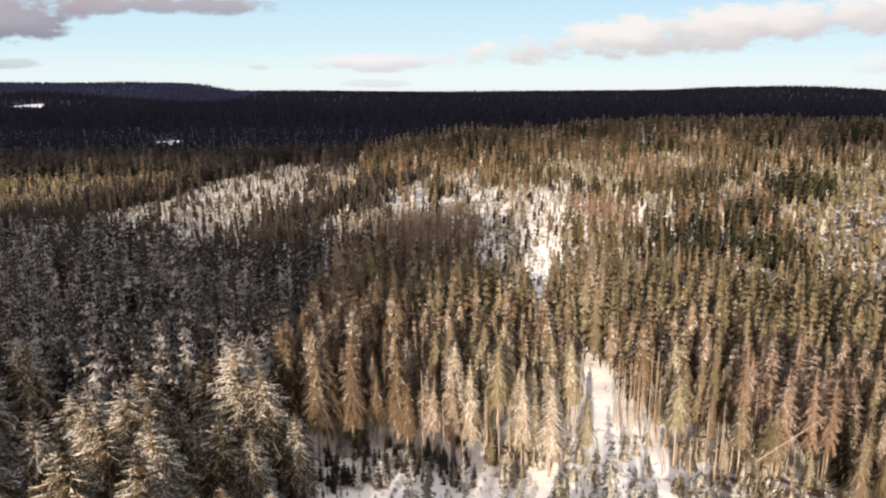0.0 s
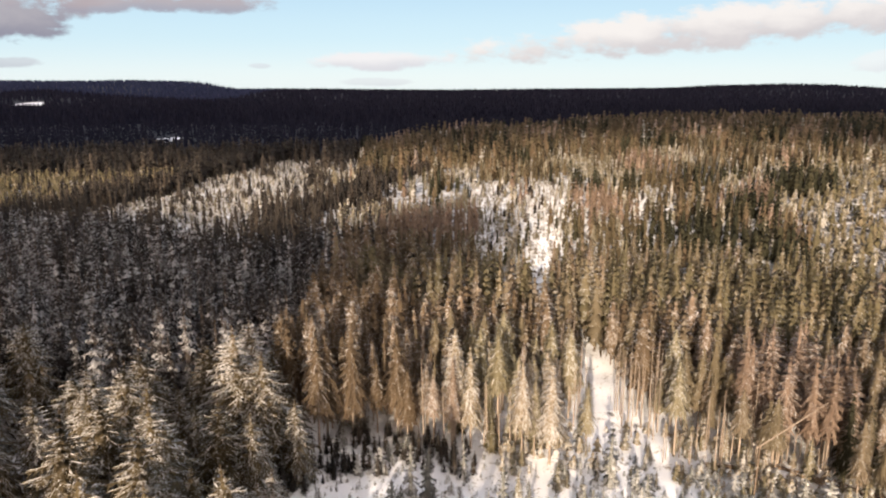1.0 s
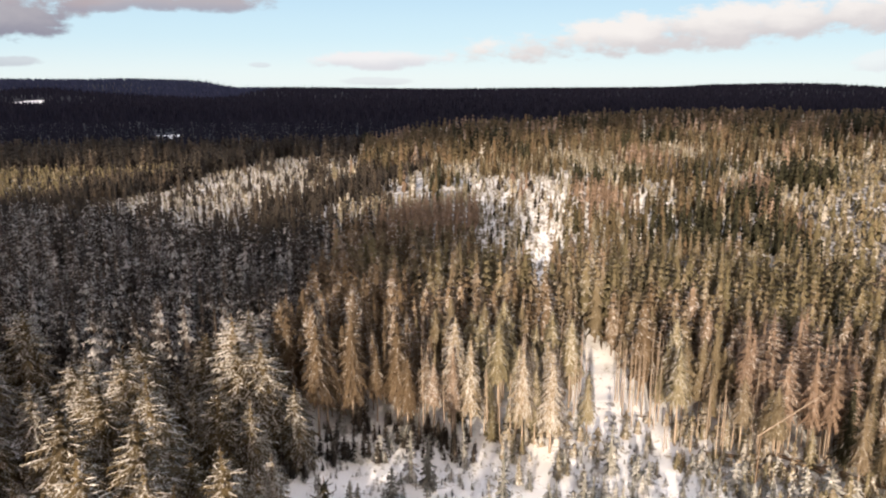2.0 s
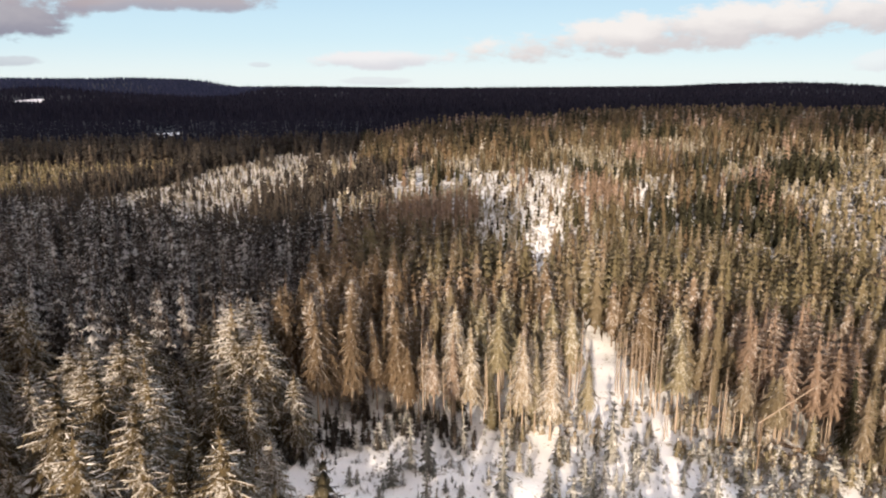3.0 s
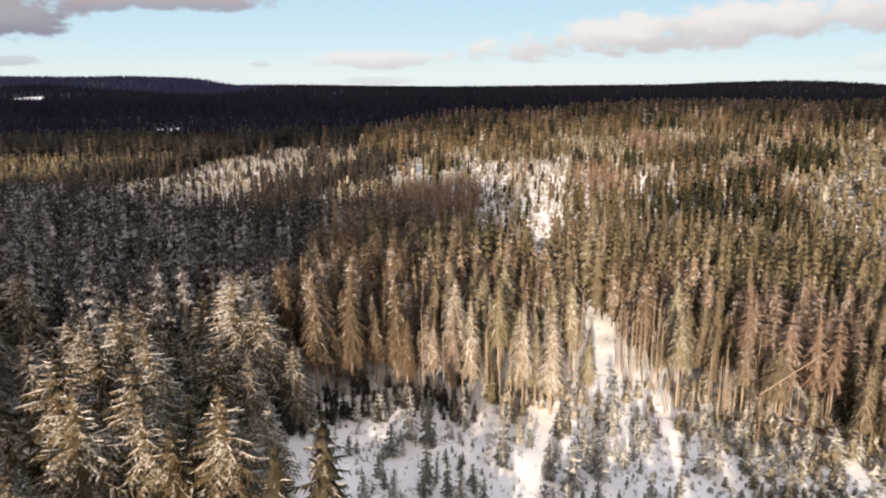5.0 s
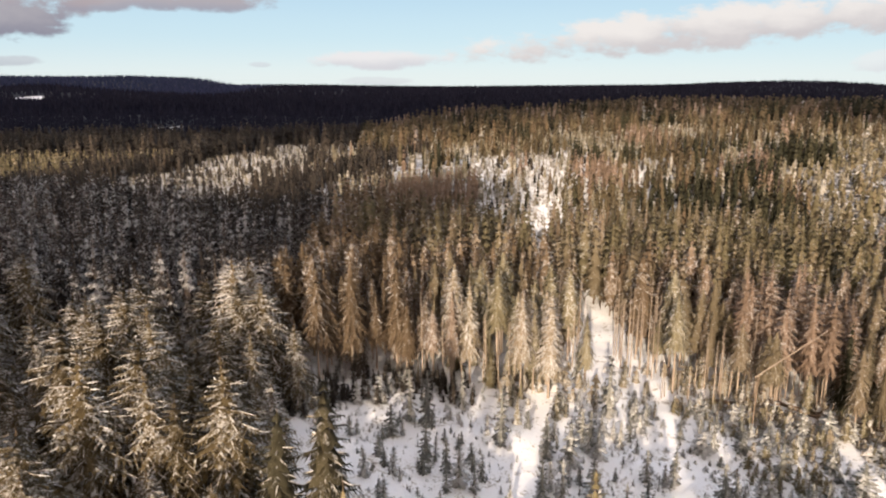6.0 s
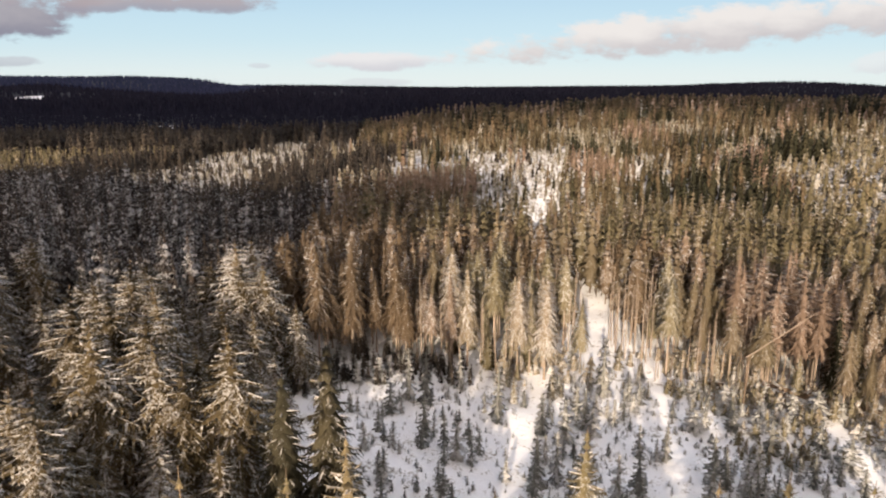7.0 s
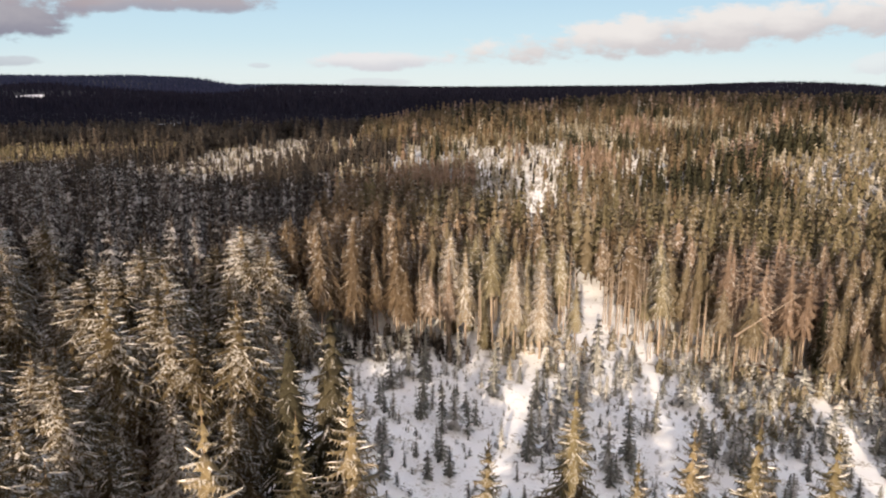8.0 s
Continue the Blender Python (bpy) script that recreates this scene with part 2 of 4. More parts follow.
def ground_height(x, y):
    x, y = np.asarray(x, float), np.asarray(y, float)
    near = 1 - 0.075 * np.clip(x, -110, 130)
    mid = 24 + 18 * np.tanh(x / 150)
    s = smooth(180, 480, y)
    z = near * (1 - s) + mid * s
    s = smooth(950, 1700, y)
    z = z * (1 - s) + 14.0 * s
    ridge = 62 + 47 / (1 + np.exp(np.clip((x + 1500) / 60, -60, 60))) + 9 * np.exp(-((x + 1700) / 130) ** 2) + 30 * np.exp(-((x - 1900) / 380) ** 2) + 5 * waves(x, y, 1500, 3)
    s = smooth(2300, 4000, y)
    z = z * (1 - s) + ridge * s
    z = z + 25 * smooth(2600, 2800, y) * (1 - smooth(2900, 3300, y)) * np.exp(-((x + 1500) / 300) ** 2)
    return z + 0.5 * waves(x, y, 26, 1) + 1.5 * waves(x, y, 160, 2) * smooth(170, 330, y)


def inside(x, y, poly):
    x, y = np.asarray(x, float), np.asarray(y, float)
    hit = np.zeros(x.shape, bool)
    for (ax, ay), (bx, by) in zip(poly, poly[1:] + poly[:1]):
        if ay != by:
            hit ^= ((ay > y) != (by > y)) & (x < (bx - ax) * (y - ay) / (by - ay) + ax)
    return hit


def ragged(x, y, poly):
    """Inside poly, with a frayed outline."""
    x, y = np.asarray(x, float), np.asarray(y, float)
    return inside(x + 3.5 * waves(x, y, 30, 71), y + 7 * waves(x, y, 42, 72), poly)


CLEARING = [(-8, 62), (-16, 95), (-27, 128), (-35, 157), (-20, 171), (7, 165), (27, 161), (43, 171), (66, 169), (82, 166), (94, 153), (112, 143), (170, 120), (150, 50)]
RIDE = [(36, 160), (59, 166), (63, 182), (60, 198), (57.5, 212), (55, 230), (51, 246), (46, 238), (40, 212), (36.5, 188), (37, 172)]
GAP = [(35, 262), (41, 262), (50, 312), (57, 348), (44, 352), (38, 312)]      # the ride goes on beyond the first trees
BACK = [(-420, 470), (-227, 372), (-161, 345), (-89, 290), (-46, 312), (26, 284), (53, 306), (140, 312), (164, 294), (182, 275), (420, 420)]   # far edge of the tall stand
GLADES = [
    [(-235, 440), (-168, 392), (-112, 355), (-105, 440), (-92, 472), (-72, 540), (-64, 640), (-86, 770), (-190, 790), (-212, 585)],
    [(-345, 640), (-305, 640), (-262, 500), (-290, 490)],
    [(-46, 488), (-42, 525), (-11, 590), (24, 560), (24, 500), (12, 505), (-10, 545), (-34, 492)],
    [(-58, 385), (-54, 462), (-46, 462), (-48, 385)],
    [(12, 330), (15, 385), (20, 470), (40, 470), (34, 385), (30, 330)],
    [(38, 300), (38, 340), (40, 385), (40, 470), (92, 465), (74, 385), (60, 342), (52, 300)],
    [(78, 452), (83, 496), (98, 486), (90, 450)],
    [(97, 365), (103, 412), (130, 412), (120, 375)],
]
SCRUB = [(165, 300), (200, 455), (310, 500), (420, 480), (300, 270), (178, 262)]
FIELDS = [[(-1556, 2632), (-1457, 2656), (-1487, 2722), (-1582, 2684)], [(-455, 1130), (-412, 1130), (-455, 1250), (-500, 1250)],
          [(150, 2130), (340, 2130), (340, 2290), (150, 2290)], [(950, 2520), (1110, 2520), (1110, 2700), (950, 2700)]]
FELLED = [(-1526, 2560), (-1395, 2560), (-1459, 2664), (-1574, 2640)]      # kept free of trees below the hill field; its ground has the shade-dark tone
STRIPS = [(25, 160, 1.0), (55, 158, 1.0), (93, 148, 1.8)]         # where the low sun reaches the clearing through lanes in the wood


def in_lane(x, y, width):
    hit = np.zeros(np.shape(x), bool)
    for sx, sy, share in STRIPS:
        hit |= np.abs((x - sx) * math.cos(SUN_AZ) - (y - sy) * math.sin(SUN_AZ)) < width * share
    return hit


def front_edge(x):
    """Where the tall stand begins behind the clearing."""
    return np.interp(x, [-35, -20, 7, 27, 43, 66, 82, 94, 112, 130], [157, 171, 165, 161, 171, 169, 166, 153, 143, 137])


def openness(x, y):
    """1 on snow in the open, low where needle litter lies under thick woods, -1 where the floor colour carries canopy
    shade.
    """
    o = 0.62 - 0.2 * smooth(280, 320, y) - 0.3 * smooth(450, 1000, y)
    o = np.where((y < 176 + 0.1 * x) & (x < -0.19 * y), 0.9, o)
    for poly in GLADES:
        o = np.where(ragged(x, y, poly), 0.56, o)
    o = np.where(ragged(x, y, SCRUB), 0.36, o)
    o = np.where((y < front_edge(x) + 20) & (y > 100) & (x > 16), np.maximum(o, 0.82), o)
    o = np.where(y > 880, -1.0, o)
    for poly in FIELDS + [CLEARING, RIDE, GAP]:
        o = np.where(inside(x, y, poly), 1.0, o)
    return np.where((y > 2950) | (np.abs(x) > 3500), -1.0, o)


# ---------------------------------------------------------------- ground
def make_ground():
    u = np.linspace(-1, 1, 221)
    xs = 6500 * np.sinh(6.3 * u) / math.sinh(6.3)
    ys = 160 + 6500 * np.sinh(6.3 * u) / math.sinh(6.3)
    xs = np.sort(np.concatenate([xs, np.arange(-1630, -1390, 10.3)]))     # finer round the hill field
    ys = np.sort(np.concatenate([ys, np.arange(2540, 2741, 8.7)]))
    gx, gy = np.meshgrid(xs, ys)
    n, rows = len(xs), len(ys)
    co = np.stack([gx, gy, ground_height(gx, gy)], -1).reshape(-1, 3)
    i = np.arange(n - 1)[None, :] + n * np.arange(rows - 1)[:, None]
    quads = np.stack([i, i + 1, i + n + 1, i + n], -1).reshape(-1, 4)
    me = bpy.data.meshes.new("ground")
    me.from_pydata(co, [], quads.tolist())
    me.polygons.foreach_set("use_smooth", np.ones(len(quads), bool))
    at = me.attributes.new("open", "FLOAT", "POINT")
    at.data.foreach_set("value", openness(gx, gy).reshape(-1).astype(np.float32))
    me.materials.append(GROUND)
    tagged(new("ground", me), "snow-covered rolling forest ground with dead grass tufts", "ground", kind="structure")


make_ground()


# ---------------------------------------------------------------- trees: shapes
class Shape:
    """Triangles with a material number each."""

    def __init__(self):
        self.v, self.f, self.m = [], [], []

    def tri(self, a, b, c, m):
        self.f.append((a, b, c)), self.m.append(m)

    def point(self, p):
        self.v.append(tuple(p))
        return len(self.v) - 1

    def arrays(self):
        return np.array(self.v, float), np.array(self.f, int), np.array(self.m, int)


def add_trunk(s, h, radius, sides, m, lean=0.0, rings=(0.0, 0.5, 1.0)):
    last = None
    for f in rings:
        r = radius * (1.0 - 0.93 * f)
        ring = [s.point((r * math.cos(k * 2 * math.pi / sides) + lean * h * f * f, r * math.sin(k * 2 * math.pi / sides), h * f - (0.6 if f == 0 else 0))) for k in range(sides)]
        if last:
            for k in range(sides):
                j = (k + 1) % sides
                s.tri(last[k], last[j], ring[j], m), s.tri(last[k], ring[j], ring[k], m)
        last = ring


def bough_line(z, length, rise, sag, lift, f):
    """The height of a bough a share f of the way out: it rises or falls, sags under its load and turns up at the tip."""
    return z + length * (rise * f - sag * f * f + lift * f ** 4)


def add_bough(s, rng, z, az, length, rise, sag, width, detail, m, lean, lift=0.10):
    """One bough: a ridge of wood from which the needle-clad twigs hang to both sides."""
    ca, sa = math.cos(az), math.sin(az)

    def at(f, side, drop):
        r = length * f
        return s.point((r * ca - side * sa + lean, r * sa + side * ca, bough_line(z, length, rise, sag, lift, f) - drop))

    if detail == 3:          # a long drooping bough with a narrow needle-clad ridge and hanging twigs
        w1, w2 = length * rng.uniform(0.06, 0.10), length * rng.uniform(0.05, 0.08)
        c0, c1, c2, tip = at(0.03, 0, 0), at(0.36, 0, 0), at(0.72, 0, 0), at(1.0, rng.uniform(-0.08, 0.08) * length, 0)
        l1, r1, l2, r2 = at(0.36, -w1, 0.7 * w1), at(0.36, w1, 0.7 * w1), at(0.72, -w2, 0.8 * w2), at(0.72, w2, 0.8 * w2)
        for a, b, c in ((c0, l1, c1), (c0, c1, r1), (c1, l1, l2), (c1, l2, c2), (c1, c2, r2), (c1, r2, r1), (c2, l2, tip), (c2, tip, r2)):
            s.tri(a, b, c, m)
        for k in range(10):
            f, side = 0.17 + 0.078 * k + rng.uniform(-0.03, 0.03), (-1 if k % 2 else 1)
            reach = length * rng.uniform(0.22, 0.40) * (1.15 - 0.75 * f)
            a, b, c = at(f - 0.04, side * 0.12 * reach, 0.06 * reach), at(f + 0.055, side * 0.12 * reach, 0.06 * reach), at(f + 0.13, side * reach, reach * rng.uniform(0.5, 1.1))
            s.tri(a, b, c, m) if side > 0 else s.tri(b, a, c, m)
    elif detail == 1:
        c0, tip = at(0.02, 0, 0), at(1.0, rng.uniform(-0.12, 0.12) * length, 0)
        w = width * rng.uniform(0.8, 1.2)
        l1, r1 = at(0.55, -0.45 * w, 0.4 * w), at(0.55, 0.45 * w, 0.4 * w)
        s.tri(c0, l1, tip, m), s.tri(c0, tip, r1, m)
        for k in range(3):
            f, side = 0.25 + 0.22 * k + rng.uniform(-0.06, 0.06), (1 if (k + int(az * 7)) % 2 else -1)
            a, b, c = at(f, 0, 0), at(f + 0.24, 0, 0), at(f + 0.18, side * w * rng.uniform(0.7, 1.1), w * rng.uniform(0.8, 1.5))
            s.tri(a, b, c, m) if side > 0 else s.tri(b, a, c, m)
    else:
        c0, w = at(0.0, 0, 0), width * rng.uniform(0.35, 0.55)
        l1, r1, tip = at(0.7, -w, w), at(0.7, w, w), at(1.0, 0, 0)
        s.tri(c0, l1, tip, m), s.tri(c0, tip, r1, m)


def add_skirt(s, rng, z, reach, drop, teeth, m, shift):
    """One tier of a crown: a ragged, hanging skirt of twigs round the trunk."""
    top = s.point((shift, 0, z + 0.75 * reach + 0.3))
    start, ring = rng.uniform(0, 6.28), []
    for k in range(2 * teeth):
        a = start + (k + rng.uniform(-0.3, 0.3)) * math.pi / teeth
        r = reach * (rng.uniform(0.9, 1.3) if k % 2 else rng.uniform(0.45, 0.8))
        ring.append(s.point((shift + r * math.cos(a), r * math.sin(a), z - drop * r * rng.uniform(0.8, 1.2))))
    for k in range(2 * teeth):
        s.tri(top, ring[k], ring[(k + 1) % (2 * teeth)], m)


def layered(seed, h, radius, base, tiers, teeth, sides=0, drop=0.5, power=0.8, sprigs=0, crown=None, wood=None):
    """A full conifer of hanging tiers, with single boughs that stick out of it."""
    rng = random.Random(seed)
    crown = crown or Shape()
    wood = wood or crown
    lean = rng.uniform(-0.02, 0.02)
    if sides:
        add_trunk(wood, h, 0.010 * h + 0.04, sides, 1, lean)
    for i in range(tiers):
        f = min(max((i + rng.uniform(-0.25, 0.25)) / tiers, 0.0), 0.97)
        z = h * (base + (0.99 - base) * f)
        reach = radius * (1 - f) ** power * min(1.0, 0.75 + 1.6 * f) * rng.uniform(0.82, 1.12) + 0.015 * h
        add_skirt(crown, rng, z, reach, drop * (1.1 - 0.3 * f), teeth, 0, lean * h * (z / h) ** 2)
    for i in range(sprigs):
        f = rng.uniform(0.0, 0.93)
        z = h * (base + (0.99 - base) * f)
        length = (radius * (1 - f) ** power * min(1.0, 0.75 + 1.6 * f) + 0.02 * h) * rng.uniform(0.95, 1.3)
        add_bough(crown, rng, z, rng.uniform(0, 6.28), length, 0.5 * f * f - 0.1, drop * rng.uniform(0.8, 1.1), 0.34 * length, 1, 0, lean * h * (z / h) ** 2)
    return crown


def add_snow_pad(s, rng, z, az, length, rise, sag, width, m, lean, lift=0.10):
    """A cushion of snow that lies along the top of a bough."""
    ca, sa = math.cos(az), math.sin(az)
    a0, a1 = rng.uniform(0.12, 0.55), rng.uniform(0.8, 1.0)

    def at(f, side, up):
        r = length * f
        return s.point((r * ca - side * sa + lean, r * sa + side * ca, bough_line(z, length, rise, sag, lift, f) + up))

    w, last = rng.uniform(0.04, 0.11), None
    for k in range(3):
        f = a0 + (a1 - a0) * k / 2
        half = w * (0.4, 1.0, 0.15)[k]
        row = at(f, -half, -0.4 * half), at(f, 0, 0.04 + 0.6 * half), at(f, half, -0.4 * half)
        if last:
            for q in (0, 1):
                s.tri(last[q], row[q], row[q + 1], m), s.tri(last[q], row[q + 1], last[q + 1], m)
        last = row


def conifer(seed, h, radius, base, whorls, per, detail, trunk_sides=5, droop=0.35, snow=0.0, crown=None, wood=None, pads=None, power=0.72, thin=0.0, core=0.0, lift=0.10):
    """Fills the given shapes (or one shape) with a conifer of height h. base: the bare share of the trunk. thin: share of boughs lost."""
    rng = random.Random(seed)
    crown = crown or Shape()
    wood, pads = wood or crown, pads or crown
    lean = rng.uniform(-0.02, 0.02)
    if trunk_sides:
        add_trunk(wood, h, 0.011 * h + 0.05, trunk_sides, 1, lean)
    for i in range(whorls):
        f = (i + rng.uniform(-0.3, 0.3)) / whorls
        f = min(max(f, 0.0), 0.985)
        level = h * (base + (0.99 - base) * f)
        reach = radius * ((1 - f) ** power) * min(1.0, 0.62 + 2.2 * f) + 0.18
        if core:
            add_skirt(crown, rng, level, core * reach, 0.7, 4, 0, lean * h * (level / h) ** 2)
        start = rng.uniform(0, 6.28)
        count = per if f < 0.8 else max(4, per - 2)
        for k in range(count):
            if rng.random() < thin:
                continue
            az = start + 2 * math.pi * k / count + rng.uniform(-0.3, 0.3)
            length = reach * rng.uniform(0.72, 1.18)
            rise = 0.75 * f * f + rng.uniform(-0.12, 0.1) - 0.12 * (1 - f)
            sag = droop * (1.15 - 0.6 * f) + rng.uniform(0, 0.18)
            width = (0.46 if detail < 0 else 0.32) * length * rng.uniform(0.8, 1.15) + 0.08
            z = level + rng.uniform(-0.4, 0.4) * h / whorls * 0.6
            shift = lean * h * (z / h) ** 2
            add_bough(crown, rng, z, az, length, rise, sag, width, detail, 0, shift, lift)
            if rng.random() < snow and f < 0.86:
                add_snow_pad(pads, rng, z, az, length, rise, sag, width, 2, shift, lift)
    return crown


def mesh_of(name, shape, materials, loose=1.0, soft=False):
    v, f, m = shape.arrays()
    return mesh_from(name, v, f, m, materials, np.zeros(len(v)), loose, rounded(v) if soft else None)


def rounded(v):
    """Normals that let the light wrap round a crown as it does round a mass of needles."""
    n = v * (1.0, 1.0, 0.0)
    n = n / np.maximum(np.linalg.norm(n, axis=1, keepdims=True), 0.05) + (0.0, 0.0, 0.45)
    n = n + np.random.RandomState(len(v)).uniform(-0.55, 0.55, v.shape)
    return n / np.linalg.norm(n, axis=1, keepdims=True)


def mesh_from(name, v, f, m, materials, tone, loose, normals=None):
    me = bpy.data.meshes.new(name)
    me.vertices.add(len(v)), me.loops.add(3 * len(f)), me.polygons.add(len(f))
    me.vertices.foreach_set("co", np.ascontiguousarray(v, np.float32).reshape(-1))
    me.loops.foreach_set("vertex_index", np.ascontiguousarray(f, np.int32).reshape(-1))
    me.polygons.foreach_set("loop_start", np.arange(0, 3 * len(f), 3, dtype=np.int32))
    me.polygons.foreach_set("material_index", np.ascontiguousarray(m, np.int32))
    at = me.attributes.new("tone", "FLOAT", "POINT")
    at.data.foreach_set("value", np.ascontiguousarray(tone, np.float32))
    at = me.attributes.new("loose", "FLOAT", "POINT")
    at.data.foreach_set("value", np.full(len(v), loose, np.float32))
    for mat in materials:
        me.materials.append(mat)
    me.update(calc_edges=True)
    if normals is not None:
        me.normals_split_custom_set_from_vertices(normals.tolist())
    return me


def scatter(name, shapes, places, materials, label, category, seed):
    """One object of many trees: places are rows of x, y, width scale, height scale."""
    if not len(places):
        return None
    rng = np.random.RandomState(seed)
    pick = rng.randint(0, len(shapes), len(places))
    vs, ns, fs, ms, ts, base = [], [], [], [], [], 0
    for k, s in enumerate(shapes):
        v, f, m = s.arrays()
        p = places[pick == k]
        if not len(p):
            continue
        a = rng.uniform(0, 6.283, len(p))
        c, d = np.cos(a)[:, None], np.sin(a)[:, None]
        w_, h_ = p[:, 2][:, None], p[:, 3][:, None]
        x = (v[None, :, 0] * c - v[None, :, 1] * d) * w_ + p[:, 0][:, None]
        y = (v[None, :, 0] * d + v[None, :, 1] * c) * w_ + p[:, 1][:, None]
        z = v[None, :, 2] * h_ + ground_height(p[:, 0], p[:, 1])[:, None]
        vs.append(np.stack([x, y, z], -1).reshape(-1, 3))
        r = rounded(v)[None]
        ns.append(np.stack([r[..., 0] * c - r[..., 1] * d, r[..., 0] * d + r[..., 1] * c, r[..., 2] + 0 * c], -1).reshape(-1, 3))
        fs.append((f[None] + (np.arange(len(p)) * len(v))[:, None, None] + base).reshape(-1, 3))
        ms.append(np.tile(m, len(p)))
        ts.append(np.repeat(rng.uniform(0, 1, len(p)), len(v)))
        base += len(p) * len(v)
    me = mesh_from(name, np.concatenate(vs), np.concatenate(fs), np.concatenate(ms), materials, np.concatenate(ts), 0.0, np.concatenate(ns))
    return tagged(new(name, me), label, category, kind="stuff")


def jittered(x0, x1, y0, y1, step, seed, amount=0.42):
    rng = np.random.RandomState(seed)
    gx, gy = np.meshgrid(np.arange(x0, x1, step), np.arange(y0, y1, step))
    gx = gx + step * 0.5 * (np.arange(gx.shape[0]) % 2)[:, None]
    return np.stack([gx + rng.uniform(-amount, amount, gx.shape) * step, gy + rng.uniform(-amount, amount, gy.shape) * step], -1).reshape(-1, 2)


# ---------------------------------------------------------------- trees: single ones
def tree_thing(name, seed, h, radius, base, whorls, per, needles, snow, label, category, group, detail=3, wood_mat=None, **more):
    crown, wood, pads = Shape(), Shape(), Shape()
    conifer(seed, h, radius, base, whorls, per, detail, 6, snow=snow, crown=crown, wood=wood, pads=pads, **more)
    ob = tagged(new(name), label, category, group)
    for part_name, shape, mat in (("trunk", wood, wood_mat or BARK), ("crown", crown, needles), ("snow_load", pads, TWIG_SNOW)):
        if shape.f:
            shape.m = [0] * len(shape.f)
            part = new(part_name, mesh_of(part_name, shape, [mat], soft=part_name == "crown"))
            part.parent = ob
            if part_name == "snow_load":
                tagged(part, "clumps of snow along the boughs", kind="stuff")
    return ob


def plant(masters, places, seed, sink=0.15):
    """Sets the masters and copies of them on the ground: rows of x, y, width scale, height scale."""
    rng = random.Random(seed)
    used = set()
    for x, y, sw, sh in places:
        k = rng.randrange(len(masters))
        m = pose(x, y, float(ground_height(x, y)) - sink, 0, 0, rng.uniform(0, 360)) @ Matrix.Diagonal((sw, sw, sh, 1))
        if k in used:
            copy_thing(masters[k], m)
        else:
            used.add(k)
            masters[k].matrix_basis = m
    for k, ob in enumerate(masters):
        if k not in used:
            for o in (*ob.children_recursive, ob):
                bpy.data.objects.remove(o)


def sized(p, low, high, seed, full, spread=0.12):
    """Adds width and height scales, for trees low to high metres tall built full metres tall."""
    rng = np.random.RandomState(seed)
    h = rng.uniform(low, high, len(p)) / full
    return np.column_stack([p, h * rng.uniform(1 - spread, 1 + spread, len(p)), h])


def in_view(p, margin=25, slope=0.66):
    return np.abs(p[:, 0]) < slope * np.maximum(p[:, 1], 0) + margin


def ellipse(p, cx, cy, rx, ry):
    return ((p[:, 0] - cx) / rx) ** 2 + ((p[:, 1] - cy) / ry) ** 2 < 1


def back_edge(x):
    return np.interp(x, [p[0] for p in BACK], [p[1] for p in BACK])


def keep(p, share, seed):
    return p[np.random.RandomState(seed).uniform(0, 1, len(p)) < share]


def outside(p, polys):
    hit = np.zeros(len(p), bool)
    for poly in polys:
        hit |= inside(p[:, 0], p[:, 1], poly)
    return p[~hit]


def apart_from(p, rows, gap):
    for x, y, *_ in rows:
        p = p[np.hypot(p[:, 0] - x, p[:, 1] - y) > gap]
    return p


# tall trees of known place: x, y, height; the last four are added to block stray sun
KNOWN = [(-52, 93, 31), (-52, 112, 30), (-22, 85, 30.5), (-15.5, 86, 32), (-62, 88, 30), (-68, 116, 30), (-36, 75, 29), (-33, 100, 29), (-31, 85, 27), (-39, 63, 31), (-37, 46, 30), (-34, 57, 27)]
APART = KNOWN[2:4]
LOOSE = [(6.5, 63, 28), (20, 80, 28), (24, 61, 28), (29, 58, 28), (37, 60, 28), (47, 61, 27), (-9.5, 61, 28), (-20, 43, 33), (-15, 57, 26)]

# the snow-laden stand
sn = jittered(-180, -10, 28, 180, 8.8, 11, 0.5)
sn = outside(sn[in_view(sn, 34)], [CLEARING])
sn = sn[(sn[:, 1] < 176 + 0.1 * sn[:, 0]) & (sn[:, 0] < -0.19 * sn[:, 1]) & ~((sn[:, 1] < 64) & (sn[:, 0] > -14))]
sn = apart_from(keep(sn, 0.92, 1), KNOWN, 7.0)
sn = sn[(sn[:, 1] > 116) | (sn[:, 0] < -0.25 * (sn[:, 1] + 16) - 4.5)]
sn = np.vstack([sized(sn, 19, 31, 21, 26, 0.2) * (1, 1, 1.12, 0.93), [(x, y, h / 28 * 1.2, h / 28) for x, y, h in KNOWN if (x, y, h) not in APART]])
sn = sn[np.argsort(np.hypot(sn[:, 0], sn[:, 1]))]
masters = [tree_thing("spruce", 100 + k, 28, 7.0 + 0.6 * (k % 3), 0.05 + 0.04 * (k % 3), 23, 9, NEEDLES_SNOWY, 0.5,
                      "tall spruce with snow-laden drooping boughs in the thick stand", "spruce tree", "spruces of the snowy stand", detail=3, droop=0.62, power=0.78, core=0.34, lift=0.2) for k in range(6)]
plant(masters, sn[:130], 31)
masters = [tree_thing("spruce", 140 + k, 23, 5.2, 0.06, 25, 8, NEEDLES_OLIVE, 0.42,
                      "sunlit younger spruce with snow on its boughs beside the clearing", "spruce tree", "spruces along the clearing", detail=3, droop=0.5, power=0.85, core=0.42, lift=0.24) for k in range(3)]
